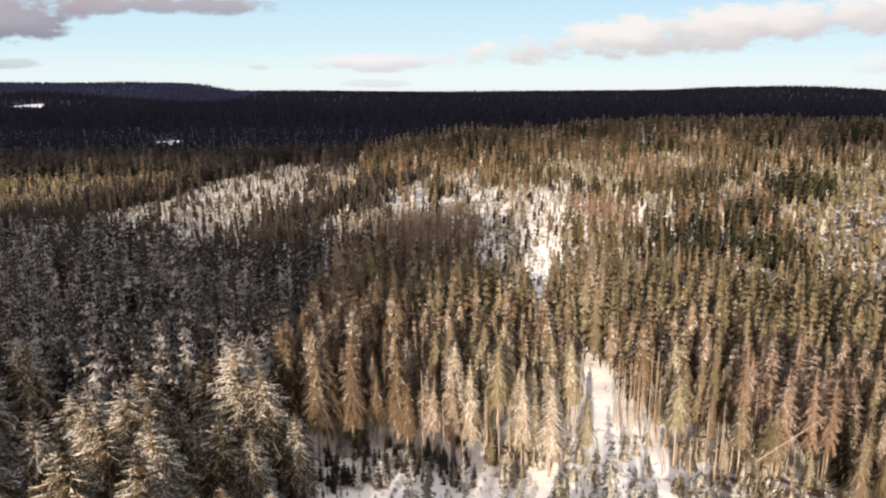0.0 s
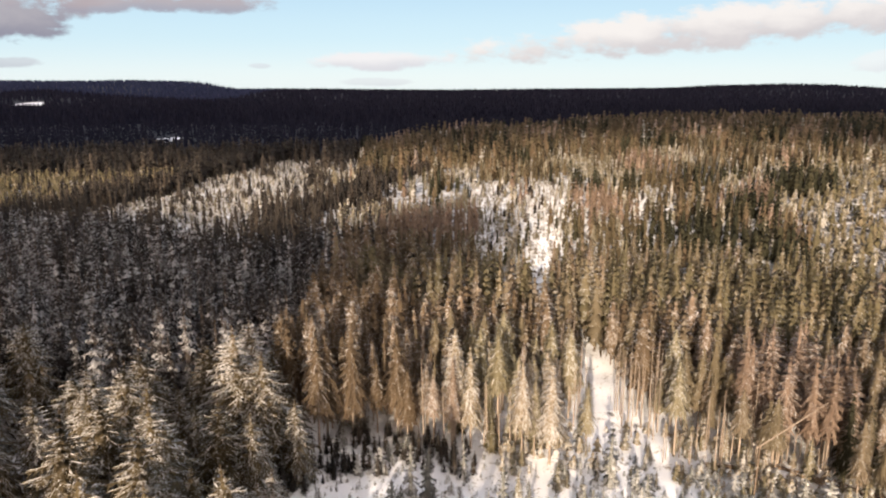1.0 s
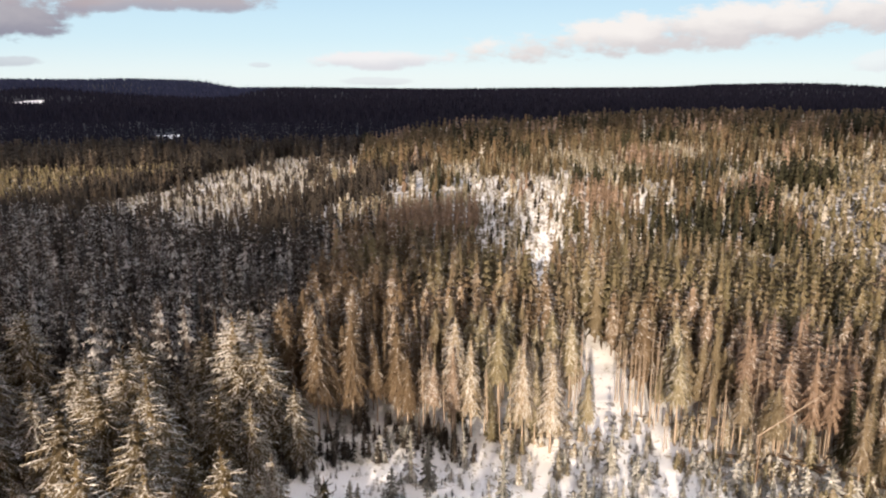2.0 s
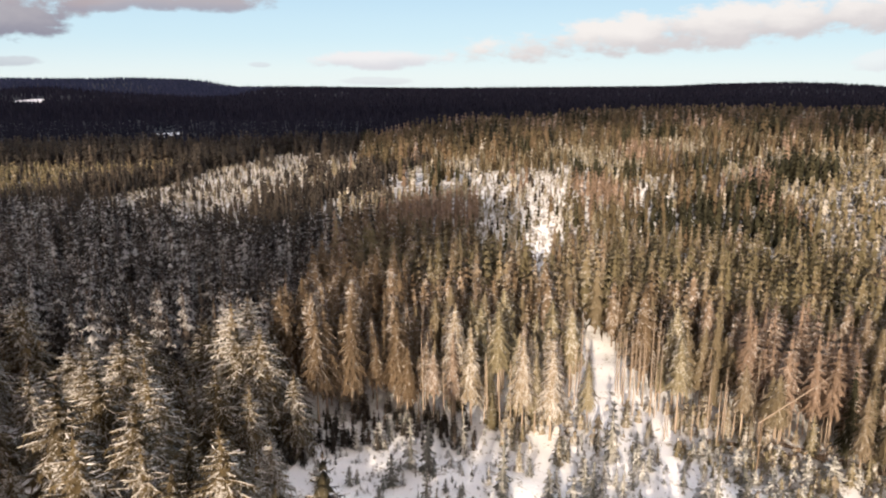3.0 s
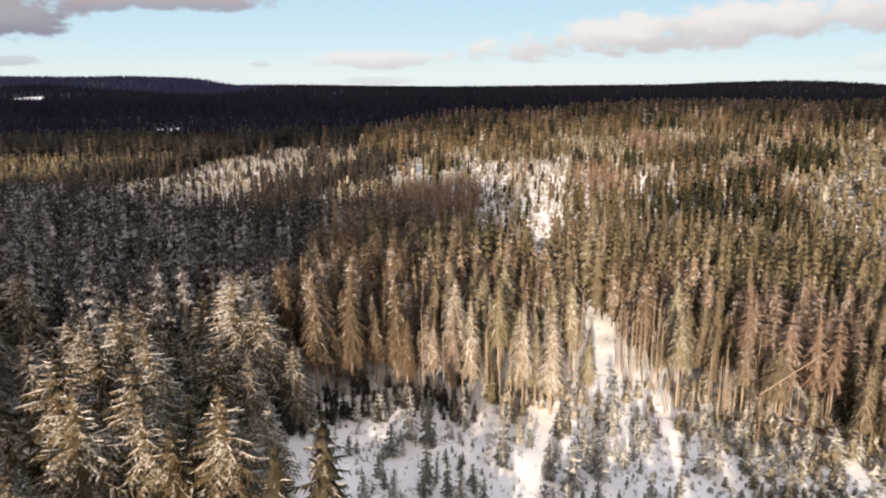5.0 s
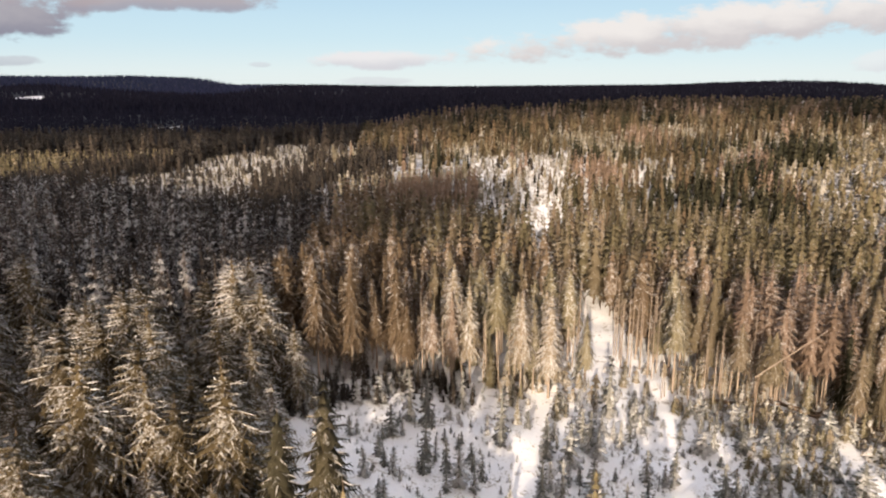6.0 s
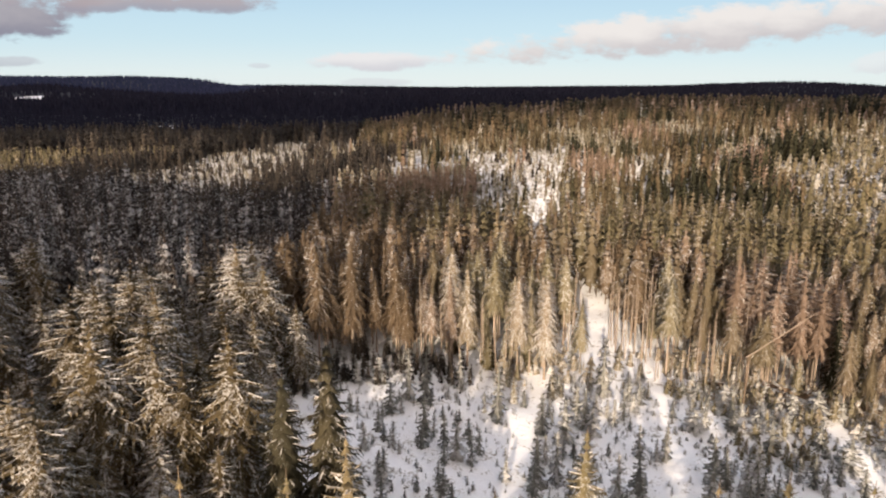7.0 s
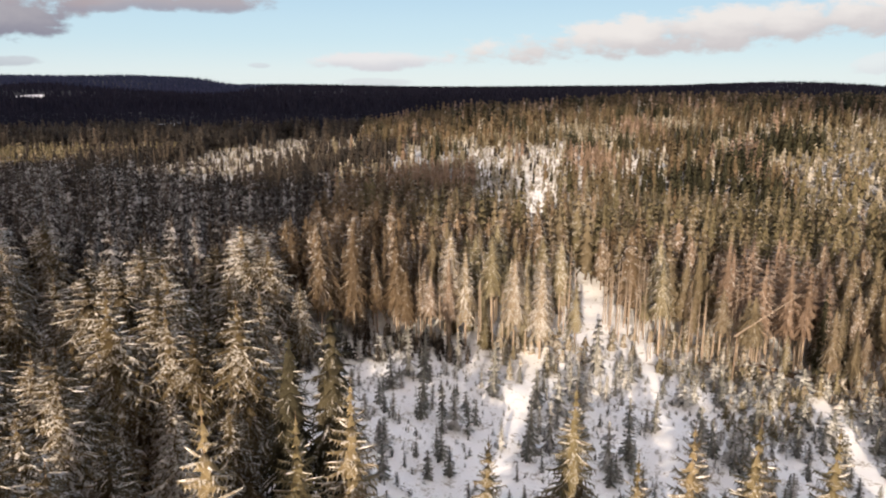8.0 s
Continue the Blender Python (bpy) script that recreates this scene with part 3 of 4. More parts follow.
plant(masters, [(x, y, h / 23, h / 23) for x, y, h in LOOSE], 33)
masters = [tree_thing("spruce", 150 + k, 28, 5.6, 0.06, 22, 8, NEEDLES_SHADE_DARK, 0.4,
                      "slender spruce standing apart at the clearing, needles darkened for shade", "spruce tree", "spruces along the clearing", detail=3, droop=0.65, power=0.62, core=0.62, lift=0.2) for k in range(2)]
plant(masters, [(x, y, h / 28, h / 28) for x, y, h in APART], 32)
MID_SNOWY = [conifer(180 + k, 28, 5.4 + 0.4 * (k % 3), 0.08, 15, 7, 1, 4, droop=0.45, power=0.85, core=0.5) for k in range(5)]
scatter("spruce_wood", MID_SNOWY, sn[130:], [NEEDLES_SNOWY, BARK, SNOW_MAT], "thick stand of snow-laden spruces", "forest", 40)

# the tall stand behind the clearing: sunlit, dying and dark parts
st = jittered(-280, 260, 120, 480, 4.85, 12, 0.42)
st = outside(st[in_view(st, 34)], [CLEARING, GAP])
st = st[~inside(st[:, 0] + 1.3 * waves(st[:, 0], st[:, 1], 14, 73), st[:, 1], RIDE)]
X, Y = st[:, 0], st[:, 1]
st = st[(Y < back_edge(X) + 3 * waves(X, Y, 20, 5)) & ~((Y < 176 + 0.1 * X) & (X < -0.19 * Y))]
st = st[waves(st[:, 0], st[:, 1], 36, 9) > -1.15]
st = keep(st, 0.9, 2)
sparse = ellipse(st, 34, 182, 34, 24) & (np.random.RandomState(14).uniform(0, 1, len(st)) < 0.35)
sparse |= (st[:, 0] > 58) & (st[:, 1] < front_edge(st[:, 0]) + 10) & (np.random.RandomState(29).uniform(0, 1, len(st)) < 0.4)
sparse |= (st[:, 0] > 14) & (st[:, 1] < front_edge(st[:, 0]) + 18) & (np.random.RandomState(27).uniform(0, 1, len(st)) < 0.4)
st = st[~sparse]
dead = ellipse(st, 96, 182, 15, 17)
# left part gets the darker needles that carry the cloud shade
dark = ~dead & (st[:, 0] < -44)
gold = ~dead & ~dark
gd = sized(st[gold], 19, 31, 22, 28, 0.2)
gd[:, 2:] *= (1 - 0.3 * smooth(245, 295, gd[:, 1]) * smooth(-20, 10, gd[:, 0]))[:, None]
gd = gd[np.argsort(gd[:, 1] - 0.1 * np.abs(gd[:, 0] - 40))]
first = gd[:230]
light = ellipse(first, 36, 178, 36, 24)
warm = ~light & (first[:, 0] + 20 * np.random.RandomState(45).uniform(-1, 1, len(first)) < 4)
front_row = first[:, 1] < front_edge(first[:, 0]) + 16
KINDS = ((~light & ~warm, NEEDLES_GOLD, 4.4, 0.30, "tall sunlit spruce with a bare lower trunk at the stand edge", "spruces of the sunlit stand"),
         (warm, NEEDLES_PINK, 4.5, 0.18, "tall spruce with pinkish brown frosted needles at the stand edge", "spruces of the sunlit stand"),
         (light, NEEDLES_PALE, 4.4, 0.28, "pale frosted spruce with a long bare trunk beside the snowy ride", "frosted spruces by the ride"))
for number, (some, needles, wide, bare, words, group_) in enumerate(KINDS):
    for row_, whorls_, detail_, core_ in ((some & front_row, 27, 3, 0.5), (some & ~front_row, 24, 1, 0.58)):
        masters = [tree_thing("spruce", 160 + 5 * number + k, 28, wide + 0.4 * (k % 3), bare + 0.07 * (k % 4), whorls_, 7, needles, 0.1 if detail_ == 3 else 0.0, words, "spruce tree", group_,
                              detail=detail_, droop=0.68, power=0.7, core=core_, lift=0.12, wood_mat=BARK_PALE) for k in range(4)]
        plant(masters, first[row_], 34 + number)
MID_GOLD = [conifer(200 + k, 28, 5.0 + 0.5 * (k % 3), 0.14 + 0.06 * (k % 3), 15, 6, 1, 3, droop=0.6, power=0.74, core=0.62) for k in range(7)]
MID_BACK = [conifer(210 + k, 28, 5.0 + 0.5 * (k % 3), 0.18, 11, 5, 1, 3, droop=0.6, power=0.74, core=0.64) for k in range(6)]
rest = gd[230:]
hue = 0.9 * waves(rest[:, 0], rest[:, 1], 55, 43) + np.random.RandomState(44).uniform(-0.6, 0.6, len(rest)) + 0.011 * (rest[:, 0] - 30)
for some, mat, words, seed in ((hue < -0.45, NEEDLES_PINK, "pinkish brown", 41), ((hue >= -0.45) & (hue < 0.35), NEEDLES_GOLD, "olive-brown", 63), (hue >= 0.35, NEEDLES_LIME, "olive-green", 64)):
    for zone, shapes in ((rest[:, 1] < 228, MID_GOLD), (rest[:, 1] >= 228, MID_BACK)):
        scatter("spruce_wood", shapes, rest[some & zone], [mat, BARK, SNOW_MAT], "thick stand of tall " + words + " spruces in low sun", "forest", seed)
MID_DARK = [conifer(220 + k, 28, 4.5 + 0.5 * (k % 3), 0.10, 11, 5, 1, 3, droop=0.55, power=0.7, core=0.5) for k in range(7)]
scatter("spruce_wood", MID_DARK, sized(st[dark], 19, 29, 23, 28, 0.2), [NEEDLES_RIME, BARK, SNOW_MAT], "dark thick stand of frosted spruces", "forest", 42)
masters = [tree_thing("dead_spruce", 240 + k, 28, 4.5, 0.34, 22, 7, NEEDLES_RED, 0.0, "dying spruce with thin reddish brown needles", "dead tree", "dying spruces", droop=0.5, thin=0.2, core=0.36, wood_mat=BARK_PALE) for k in range(4)]
plant(masters, sized(st[dead], 23, 31, 24, 28), 37)
# dark trees added to stand in for a shaded gap between crowns
masters = [tree_thing("spruce", 246 + k, 26, 3.9, 0.08, 22, 7, NEEDLES_GREEN, 0.06, "dark green spruce filling in for a shaded gap among sunlit ones", "spruce tree", "dark spruces of the stand", droop=0.55, core=0.5) for k in range(2)]
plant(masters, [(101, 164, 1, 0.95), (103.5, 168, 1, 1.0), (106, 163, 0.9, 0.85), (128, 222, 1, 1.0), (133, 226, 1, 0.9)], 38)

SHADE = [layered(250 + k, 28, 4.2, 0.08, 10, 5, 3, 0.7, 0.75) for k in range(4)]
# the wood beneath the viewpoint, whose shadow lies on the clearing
sp = jittered(-20, 120, 14, 58, 3.7, 12)
sp = sp[((sp[:, 0] > -12) | (sp[:, 1] < 40)) & ~in_lane(sp[:, 0], sp[:, 1], 2.9)]
for lx, ly, lh in LOOSE:
    across = np.abs((sp[:, 0] - lx) * math.cos(SUN_AZ) - (sp[:, 1] - ly) * math.sin(SUN_AZ))
    sp = sp[across > 1.2]
hs = np.clip(26.0 + 1.6 * smooth(15, 25, sp[:, 0]) + 0.4 * smooth(45, 60, sp[:, 0]) * smooth(54, 44, sp[:, 1]) - 2.5 * smooth(32, 38, sp[:, 0]) * smooth(62, 56, sp[:, 0]) - 0.62 * (sp[:, 1] - 45), 18, 35) * np.random.RandomState(25).uniform(0.92, 1.0, len(sp)) / 28
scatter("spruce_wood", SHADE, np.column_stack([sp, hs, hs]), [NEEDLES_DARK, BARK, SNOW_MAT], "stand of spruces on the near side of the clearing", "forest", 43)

# unseen trees added to shade the lower crowns of the snowy stand
sp = jittered(-150, -12, -46, 30, 6.2, 17)
hs = np.random.RandomState(26).uniform(21, 27, len(sp)) / 28
# taller ones stop sun leaking onto the clearing
hs[(sp[:, 0] > -47) & (sp[:, 0] < -26) & (sp[:, 1] > 12)] = 37 / 28
scatter("spruce_wood", SHADE, np.column_stack([sp, 1.2 * hs, hs]), [NEEDLES_DARK, BARK, SNOW_MAT], "unseen stand of spruces added to shade the snowy trees", "forest", 48)

# half-grown trees with crowns to the ground in front of the tall stand
hg = jittered(6, 122, 138, 200, 5.0, 37, 0.5)
gap = hg[:, 1] - front_edge(hg[:, 0])
hg = keep(outside(hg[(gap > 1) & (gap < 17)], [RIDE]), 0.55, 12)
hg = hg[~in_lane(hg[:, 0], hg[:, 1], 1.8) & ((hg[:, 0] < 60) | (np.random.RandomState(37).uniform(0, 1, len(hg)) < 0.5))]
masters = [tree_thing("spruce", 190 + k, 14, 2.7 + 0.3 * (k % 3), 0.04, 17, 7, NEEDLES_PALE if k % 2 else NEEDLES_LIME, 0.2,
                      "half-grown yellow-olive frosted spruce in front of the tall stand", "spruce tree", "half-grown spruces at the stand edge", detail=1, droop=0.4, power=0.8, core=0.45) for k in range(6)]
plant(masters, sized(hg, 6, 14, 49, 14, 0.2), 40)

# lower trees in front of the tall stand
ed = jittered(-34, 125, 138, 196, 3.6, 18, 0.5)
front = front_edge(ed[:, 0])
gap = ed[:, 1] - front
ed = outside(keep(ed[(gap > -3) & (gap < 12)], 0.34, 4), [RIDE])
ed = ed[ed[:, 0] > 0]
FRONT = [conifer(230 + k, 12, 2.2, 0.04, 11, 6, 1, 4, droop=0.3, power=0.85, core=0.5) for k in range(5)]
scatter("edge_growth", FRONT, sized(ed[ed[:, 0] > 16], 3, 11, 35, 12, 0.25), [NEEDLES_PALE, BARK_PALE], "half-grown frosted olive spruces along the edge of the stand", "young forest", 55)
mid_ = jittered(16, 112, 140, 176, 3.4, 21, 0.5)
gap = front_edge(mid_[:, 0]) - mid_[:, 1]
mid_ = keep(mid_[(gap < np.where(mid_[:, 0] < 60, 17, 8)) & (gap > -6)], 0.42, 7)
mid_ = mid_[(mid_[:, 0] < 60) | (np.random.RandomState(36).uniform(0, 1, len(mid_)) < 0.45)]
mid_ = mid_[~in_lane(mid_[:, 0], mid_[:, 1], 2.2) & ~(inside(mid_[:, 0], mid_[:, 1], RIDE) & (mid_[:, 1] > 174))]
scatter("edge_growth", FRONT, sized(mid_, 2.5, 8.5, 46, 12, 0.25) * (1, 1, 1.25, 1), [NEEDLES_FROST, BARK_PALE], "frosted yellow-green young spruces at the edge of the clearing", "young forest", 66)
# shaded undergrowth: the shade is put in with dark needles
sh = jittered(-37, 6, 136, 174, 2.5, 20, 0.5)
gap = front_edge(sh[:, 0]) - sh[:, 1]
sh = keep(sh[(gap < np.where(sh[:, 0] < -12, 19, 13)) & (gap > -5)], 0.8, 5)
scatter("edge_growth", FRONT, sized(sh, 2, 7.0, 38, 12, 0.2) * (1, 1, 1.35, 1), [NEEDLES_DARK, BARK], "young spruces at the foot of the tall stand, needles darkened for shade", "young forest", 59)
bs = jittered(14, 116, 134, 192, 1.75, 23, 0.5)
gap = bs[:, 1] - front_edge(bs[:, 0])
bs = keep(bs[(gap > np.where(bs[:, 0] > 56, -10, -5)) & (gap < 16)], 0.55, 6)
bs = bs[(bs[:, 0] < 60) | (np.abs(bs[:, 1] - 167.5 + 0.56 * np.maximum(bs[:, 0] - 86, 0)) > 3.0)]
bs = bs[~in_lane(bs[:, 0], bs[:, 1], 1.8) | (bs[:, 1] > front_edge(bs[:, 0]) + 2)]
bs = bs[~inside(bs[:, 0], bs[:, 1], RIDE) | (np.random.RandomState(28).uniform(0, 1, len(bs)) < 0.2)]
SLASH = [layered(295 + k, 3, 1.5, 0.0, 3, 4, 0, 0.2, 0.9, 4) for k in range(4)]
scatter("brushwood", SLASH, sized(bs, 1.0, 4.6, 39, 3.0, 0.3) * (1, 1, 0.85, 1), [NEEDLES_STRAW], "beige brush and felled branches in front of the stand", "brush", 60)

GROWN = [        # taller young trees on the clearing: x, y, height
    (-3, 144, 6.5), (-7, 145, 6.6), (5, 152, 5.3), (10, 139, 4.9), (8, 121, 6.9), (22, 132, 10.1), (31, 141, 10.0),
    (32, 107, 12.0), (40, 155, 7.7), (-9, 122, 6.9), (-3, 129, 5.3), (-1, 129, 5.3), (18, 111, 5.9), (22, 113, 6.0),
    (0, 108, 5.2), (-11, 110, 5.8), (36, 174, 5.1), (13, 138, 6.3), (42, 143, 5.1), (46, 124, 4.5), (78, 140, 6.4),
    (71, 132, 6.8), (60, 141, 7.9), (57, 142, 7.2), (96, 132, 7.5), (80, 124, 3.9), (84, 150, 5.3), (82, 133, 5.5),
]

# young growth on the clearing, thicker towards its far side
yg = jittered(-36, 150, 78, 176, 2.3, 13, 0.5)
yg = yg[inside(yg[:, 0], yg[:, 1], CLEARING) & in_view(yg, 30)]
thick = smooth(120, 158, yg[:, 1])
patchy = waves(yg[:, 0], yg[:, 1], 26, 8) + 0.010 * (yg[:, 0] - 25) + 0.25 * thick
some = (patchy > 0.45) | (np.random.RandomState(3).uniform(0, 1, len(yg)) < 0.40)
yg, thick = yg[some], thick[some]
bank = 167.5 - 0.56 * np.maximum(yg[:, 0] - 86, 0)
free = ~in_lane(yg[:, 0], yg[:, 1], 1.2) & ((yg[:, 1] < bank - 7) | (yg[:, 0] < 58))
yg, thick = yg[free], thick[free]
rng = np.random.RandomState(5)
tall = np.clip(rng.gamma(1.8, 0.5, len(yg)) * (1 + 0.2 * thick + 0.3 * smooth(30, 70, yg[:, 0])) + 0.8, 0.9, 4.6)
places = np.column_stack([yg, tall / 4 * rng.uniform(0.95, 1.4, len(yg)) * (1 - 0.35 * smooth(3, 8, tall)), tall / 4])
belt = (yg[:, 0] > 48) & (yg[:, 1] > 122)
places[belt] *= (1, 1, 1.15, 0.66)
places[~belt & (yg[:, 1] > 145)] *= (1, 1, 0.9, 0.7)
places = np.vstack([places, [(x, y, h / 4 * 0.7, h / 4 * (0.88 if x < 48 else 0.62)) for x, y, h in GROWN]])
places = places[np.argsort(-places[:, 3])]
masters = []
for k in range(6):
    ob = tagged(new("sapling"), "small grey-green young spruce growing through the snow", "young tree", "young spruces on the clearing")
    crown, wood = Shape(), Shape()
    conifer(260 + k, 4, 1.05, 0.02, 10, 6, -1, 5, droop=0.4, crown=crown, wood=wood, power=0.8, core=0.38)
    wood.m = [0] * len(wood.f)
    for part_name, shape, mat in (("trunk", wood, BARK), ("crown", crown, NEEDLES_YOUNG)):
        part = new(part_name, mesh_of(part_name, shape, [mat], soft=part_name == "crown"))
        part.parent = ob
    masters.append(ob)
plant(masters, places[:300], 39, 0.05)
YOUNG = [conifer(270 + k, 4, 1.1, 0.02, 6, 5, -1, 3, droop=0.4, power=0.8, core=0.36) for k in range(5)]
scatter("young_growth", YOUNG, places[300:], [NEEDLES_YOUNG, BARK, SNOW_MAT], "low young spruces scattered over the snowy clearing", "young trees", 44)
tw = jittered(-40, 150, 70, 172, 1.9, 24, 0.5)
tw = tw[inside(tw[:, 0], tw[:, 1], CLEARING) & ~in_lane(tw[:, 0], tw[:, 1], 1.4)]
tw = tw[waves(tw[:, 0], tw[:, 1], 18, 33) + np.random.RandomState(34).uniform(-0.9, 0.9, len(tw)) > 0.25]
TWIGS = [conifer(275 + k, 3, 1.3, 0.0, 3, 5, -1, 0, droop=0.1) for k in range(4)]
scatter("twigs", TWIGS, sized(tw, 0.4, 1.5, 47, 3.0, 0.4), [NEEDLES_YOUNG], "thin grey twigs and dead stems poking through the snow", "brush", 67)
TH = [(58, 160), (84, 162), (99, 147), (95, 132), (76, 128), (62, 136)]         # thicket at the far side of the clearing
th = jittered(50, 105, 125, 165, 1.9, 29, 0.5)
th = keep(th[ragged(th[:, 0], th[:, 1], TH) & ~in_lane(th[:, 0], th[:, 1], 1.5)], 0.5, 11)
THICKET = [conifer(285 + k, 4, 1.4, 0.02, 7, 6, -1, 3, droop=0.3, power=0.6, core=0.45) for k in range(4)]
scatter("thicket", THICKET, sized(th, 1.6, 4.2, 48, 4.0, 0.25), [NEEDLES_PALE, BARK], "thicket of grey-olive young spruces beside the fallen logs", "young forest", 68)

# ---------------------------------------------------------------- beyond the stand: glades, young and middling woods
fr = jittered(-620, 640, 262, 860, 4.7, 14, 0.5)
fr = fr[in_view(fr, 40)]
fr = outside(fr[fr[:, 1] > back_edge(fr[:, 0]) + 4], [GAP])
X, Y = fr[:, 0], fr[:, 1]
glade = np.zeros(len(fr), bool)
fray = np.random.RandomState(15).normal(0, 1, (2, len(fr)))
for poly in GLADES:
    glade |= ragged(X + 4.5 * fray[0], Y + 13 * fray[1], poly)
scrub = ragged(X + 7 * fray[0], Y + 14 * fray[1], SCRUB)
STRIP = [(-99, 408), (-80, 426), (-59, 455), (-40, 510), (-8, 582), (-14, 608), (-52, 532), (-72, 480), (-94, 444), (-104, 438)]
strip = inside(X, Y, STRIP)
red = ellipse(fr, -8, 366, 27, 26) | ellipse(fr, 176, 395, 10, 14)
clump = ellipse(fr, 160, 366, 16, 10) | ellipse(fr, 205, 410, 22, 12)
# sunlit strip of woods, its light put in with paler olive young trees
SUNLIT_BAND = [(-430, 500), (-300, 490), (-225, 640), (-250, 720), (-480, 610)]
sunlit_band = inside(X, Y, SUNLIT_BAND)
field = waves(X, Y, 120, 21) + 0.6 * waves(X, Y, 45, 22)
chance = np.random.RandomState(6).uniform(0, 1, len(fr))
SCRUBBY = [layered(280 + k, 8, 1.8, 0.03, 5, 4, 0, 0.8, 0.85) for k in range(6)]
FAR = [layered(300 + k, 25, 3.3, 0.06, 8, 4, 0, 1.3, 0.8) for k in range(8)]
low_ = sunlit_band | (glade & ~strip & (chance < 0.85 + 0.2 * waves(X, Y, 60, 31))) | (scrub & ~clump) | (~glade & ~strip & ~clump & ~red & (field > 0.35) & (Y < 620))
mixed = np.random.RandomState(16).uniform(0, 1, len(fr)) < np.where(X < -60, 0.24, 0.1)
scatter("young_wood", SCRUBBY, sized(fr[(low_ & glade & mixed) | (sunlit_band & (chance >= 0.55))], 3, 9, 25, 7, 0.3), [NEEDLES_DARK, BARK, SNOW_MAT], "dark young spruces scattered over snowy glades", "young forest", 62)
scatter("young_wood", SCRUBBY, np.vstack([sized(keep(fr[low_ & glade & ~mixed], 0.85, 30), 1.6, 6.0, 26, 7, 0.3), sized(fr[low_ & ~glade & ~scrub & ~sunlit_band & (X > -60)], 5, 10, 27, 7, 0.3), sized(fr[scrub & low_ & (chance < 0.62)], 3, 8.5, 28, 6.2, 0.3)]), [NEEDLES_FROST, BARK, SNOW_MAT], "frosted young trees scattered over snowy glades", "young forest", 45)
br = jittered(-360, 330, 290, 800, 2.8, 19, 0.5)
br = br[in_view(br, 40)]
hit = np.zeros(len(br), bool)
for poly in GLADES:
    hit |= ragged(br[:, 0], br[:, 1], poly)
scatter("young_wood", SCRUBBY, sized(fr[(scrub & low_ & (chance >= 0.62)) | (sunlit_band & (chance < 0.55))], 4, 10, 29, 6.2, 0.3), [NEEDLES_LIME, BARK, SNOW_MAT], "olive young trees among frosted scrub", "young forest", 65)
BRUSH = [layered(290 + k, 3, 1.3, 0.0, 2, 3, 0, 0.2, 0.9) for k in range(4)]
scatter("brushwood", BRUSH, sized(keep(br[hit], 0.85, 8), 0.8, 4.0, 36, 2.6, 0.3), [NEEDLES_BRUSH], "low pale frosted brush and dead stems on snowy glades", "brush", 56)
gapped = inside(X, Y, [(-44, 425), (-42, 512), (26, 510), (26, 425)]) & (chance < 0.75)
wood = ~low_ & ~gapped & ~(glade & (chance < 0.93)) & ~scrub & ~strip & ~red & ~clump & (np.random.RandomState(35).uniform(0, 1, len(fr)) < np.where(Y > 540, 0.5, 0.95))
tallish = np.clip(13 - 2.5 * field, 9, 17) + 9 * smooth(480, 640, Y)
hs = np.random.RandomState(7).uniform(0.6, 1.25, len(fr)) * tallish / 25
rows = np.column_stack([fr, hs * (1.15 + 0.35 * smooth(480, 640, Y)), hs])
hue = waves(X, Y, 80, 41) + 0.8 * (np.random.RandomState(9).uniform(0, 1, len(fr)) - 0.5)
right = wood & ((X > -30) | ((X > -92) & (Y > 540)))
scatter("spruce_wood", FAR, rows[right & (hue > -0.75) & (hue < 0.55) & (chance < 0.8)], [NEEDLES_BROWN, BARK], "distant olive-brown spruce wood", "forest", 47)
scatter("spruce_wood", FAR, rows[right & (hue > -0.75) & (hue < 0.55) & (chance >= 0.8)] * (1, 1, 0.9, 0.75), [NEEDLES_FROST, BARK], "distant frosted pale spruces among olive ones", "forest", 69)
scatter("spruce_wood", FAR, rows[right & (hue >= 0.55)], [NEEDLES_GREEN, BARK], "distant clumps of dark green spruces", "forest", 57)
scatter("dead_wood", FAR, rows[right & (hue <= -0.75)], [NEEDLES_RED, BARK], "distant clumps of reddish dying spruces", "forest", 58)
# left wood: cloud shade is carried by its darker needles
scatter("spruce_wood", FAR, rows[(wood | low_ & ~glade & ~sunlit_band & (chance < 0.6)) & (X <= -30) & ~right], [NEEDLES_DARK, BARK], "distant dark spruce wood", "forest", 46)
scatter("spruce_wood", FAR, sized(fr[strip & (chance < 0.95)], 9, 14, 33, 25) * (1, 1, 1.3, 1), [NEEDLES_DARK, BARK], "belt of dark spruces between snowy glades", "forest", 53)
scatter("spruce_wood", FAR, sized(fr[clump], 13, 20, 34, 25) * (1, 1, 1.3, 1), [NEEDLES_GREEN, BARK], "clump of dark green spruces among frosted young trees", "forest", 54)
scatter("dead_wood", FAR, sized(fr[red], 9, 15, 30, 21), [NEEDLES_RED, BARK], "distant reddish stand of dying spruces", "forest", 49)

FARTHER = [layered(320 + k, 24, 4.0, 0.1, 3, 3, 0, 0.9, 0.85) for k in range(6)]
fa = jittered(-1100, 1100, 860, 1500, 12.2, 16)
fa = outside(fa[in_view(fa, 60)], FIELDS)
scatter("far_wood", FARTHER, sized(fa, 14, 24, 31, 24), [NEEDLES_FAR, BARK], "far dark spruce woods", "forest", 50)


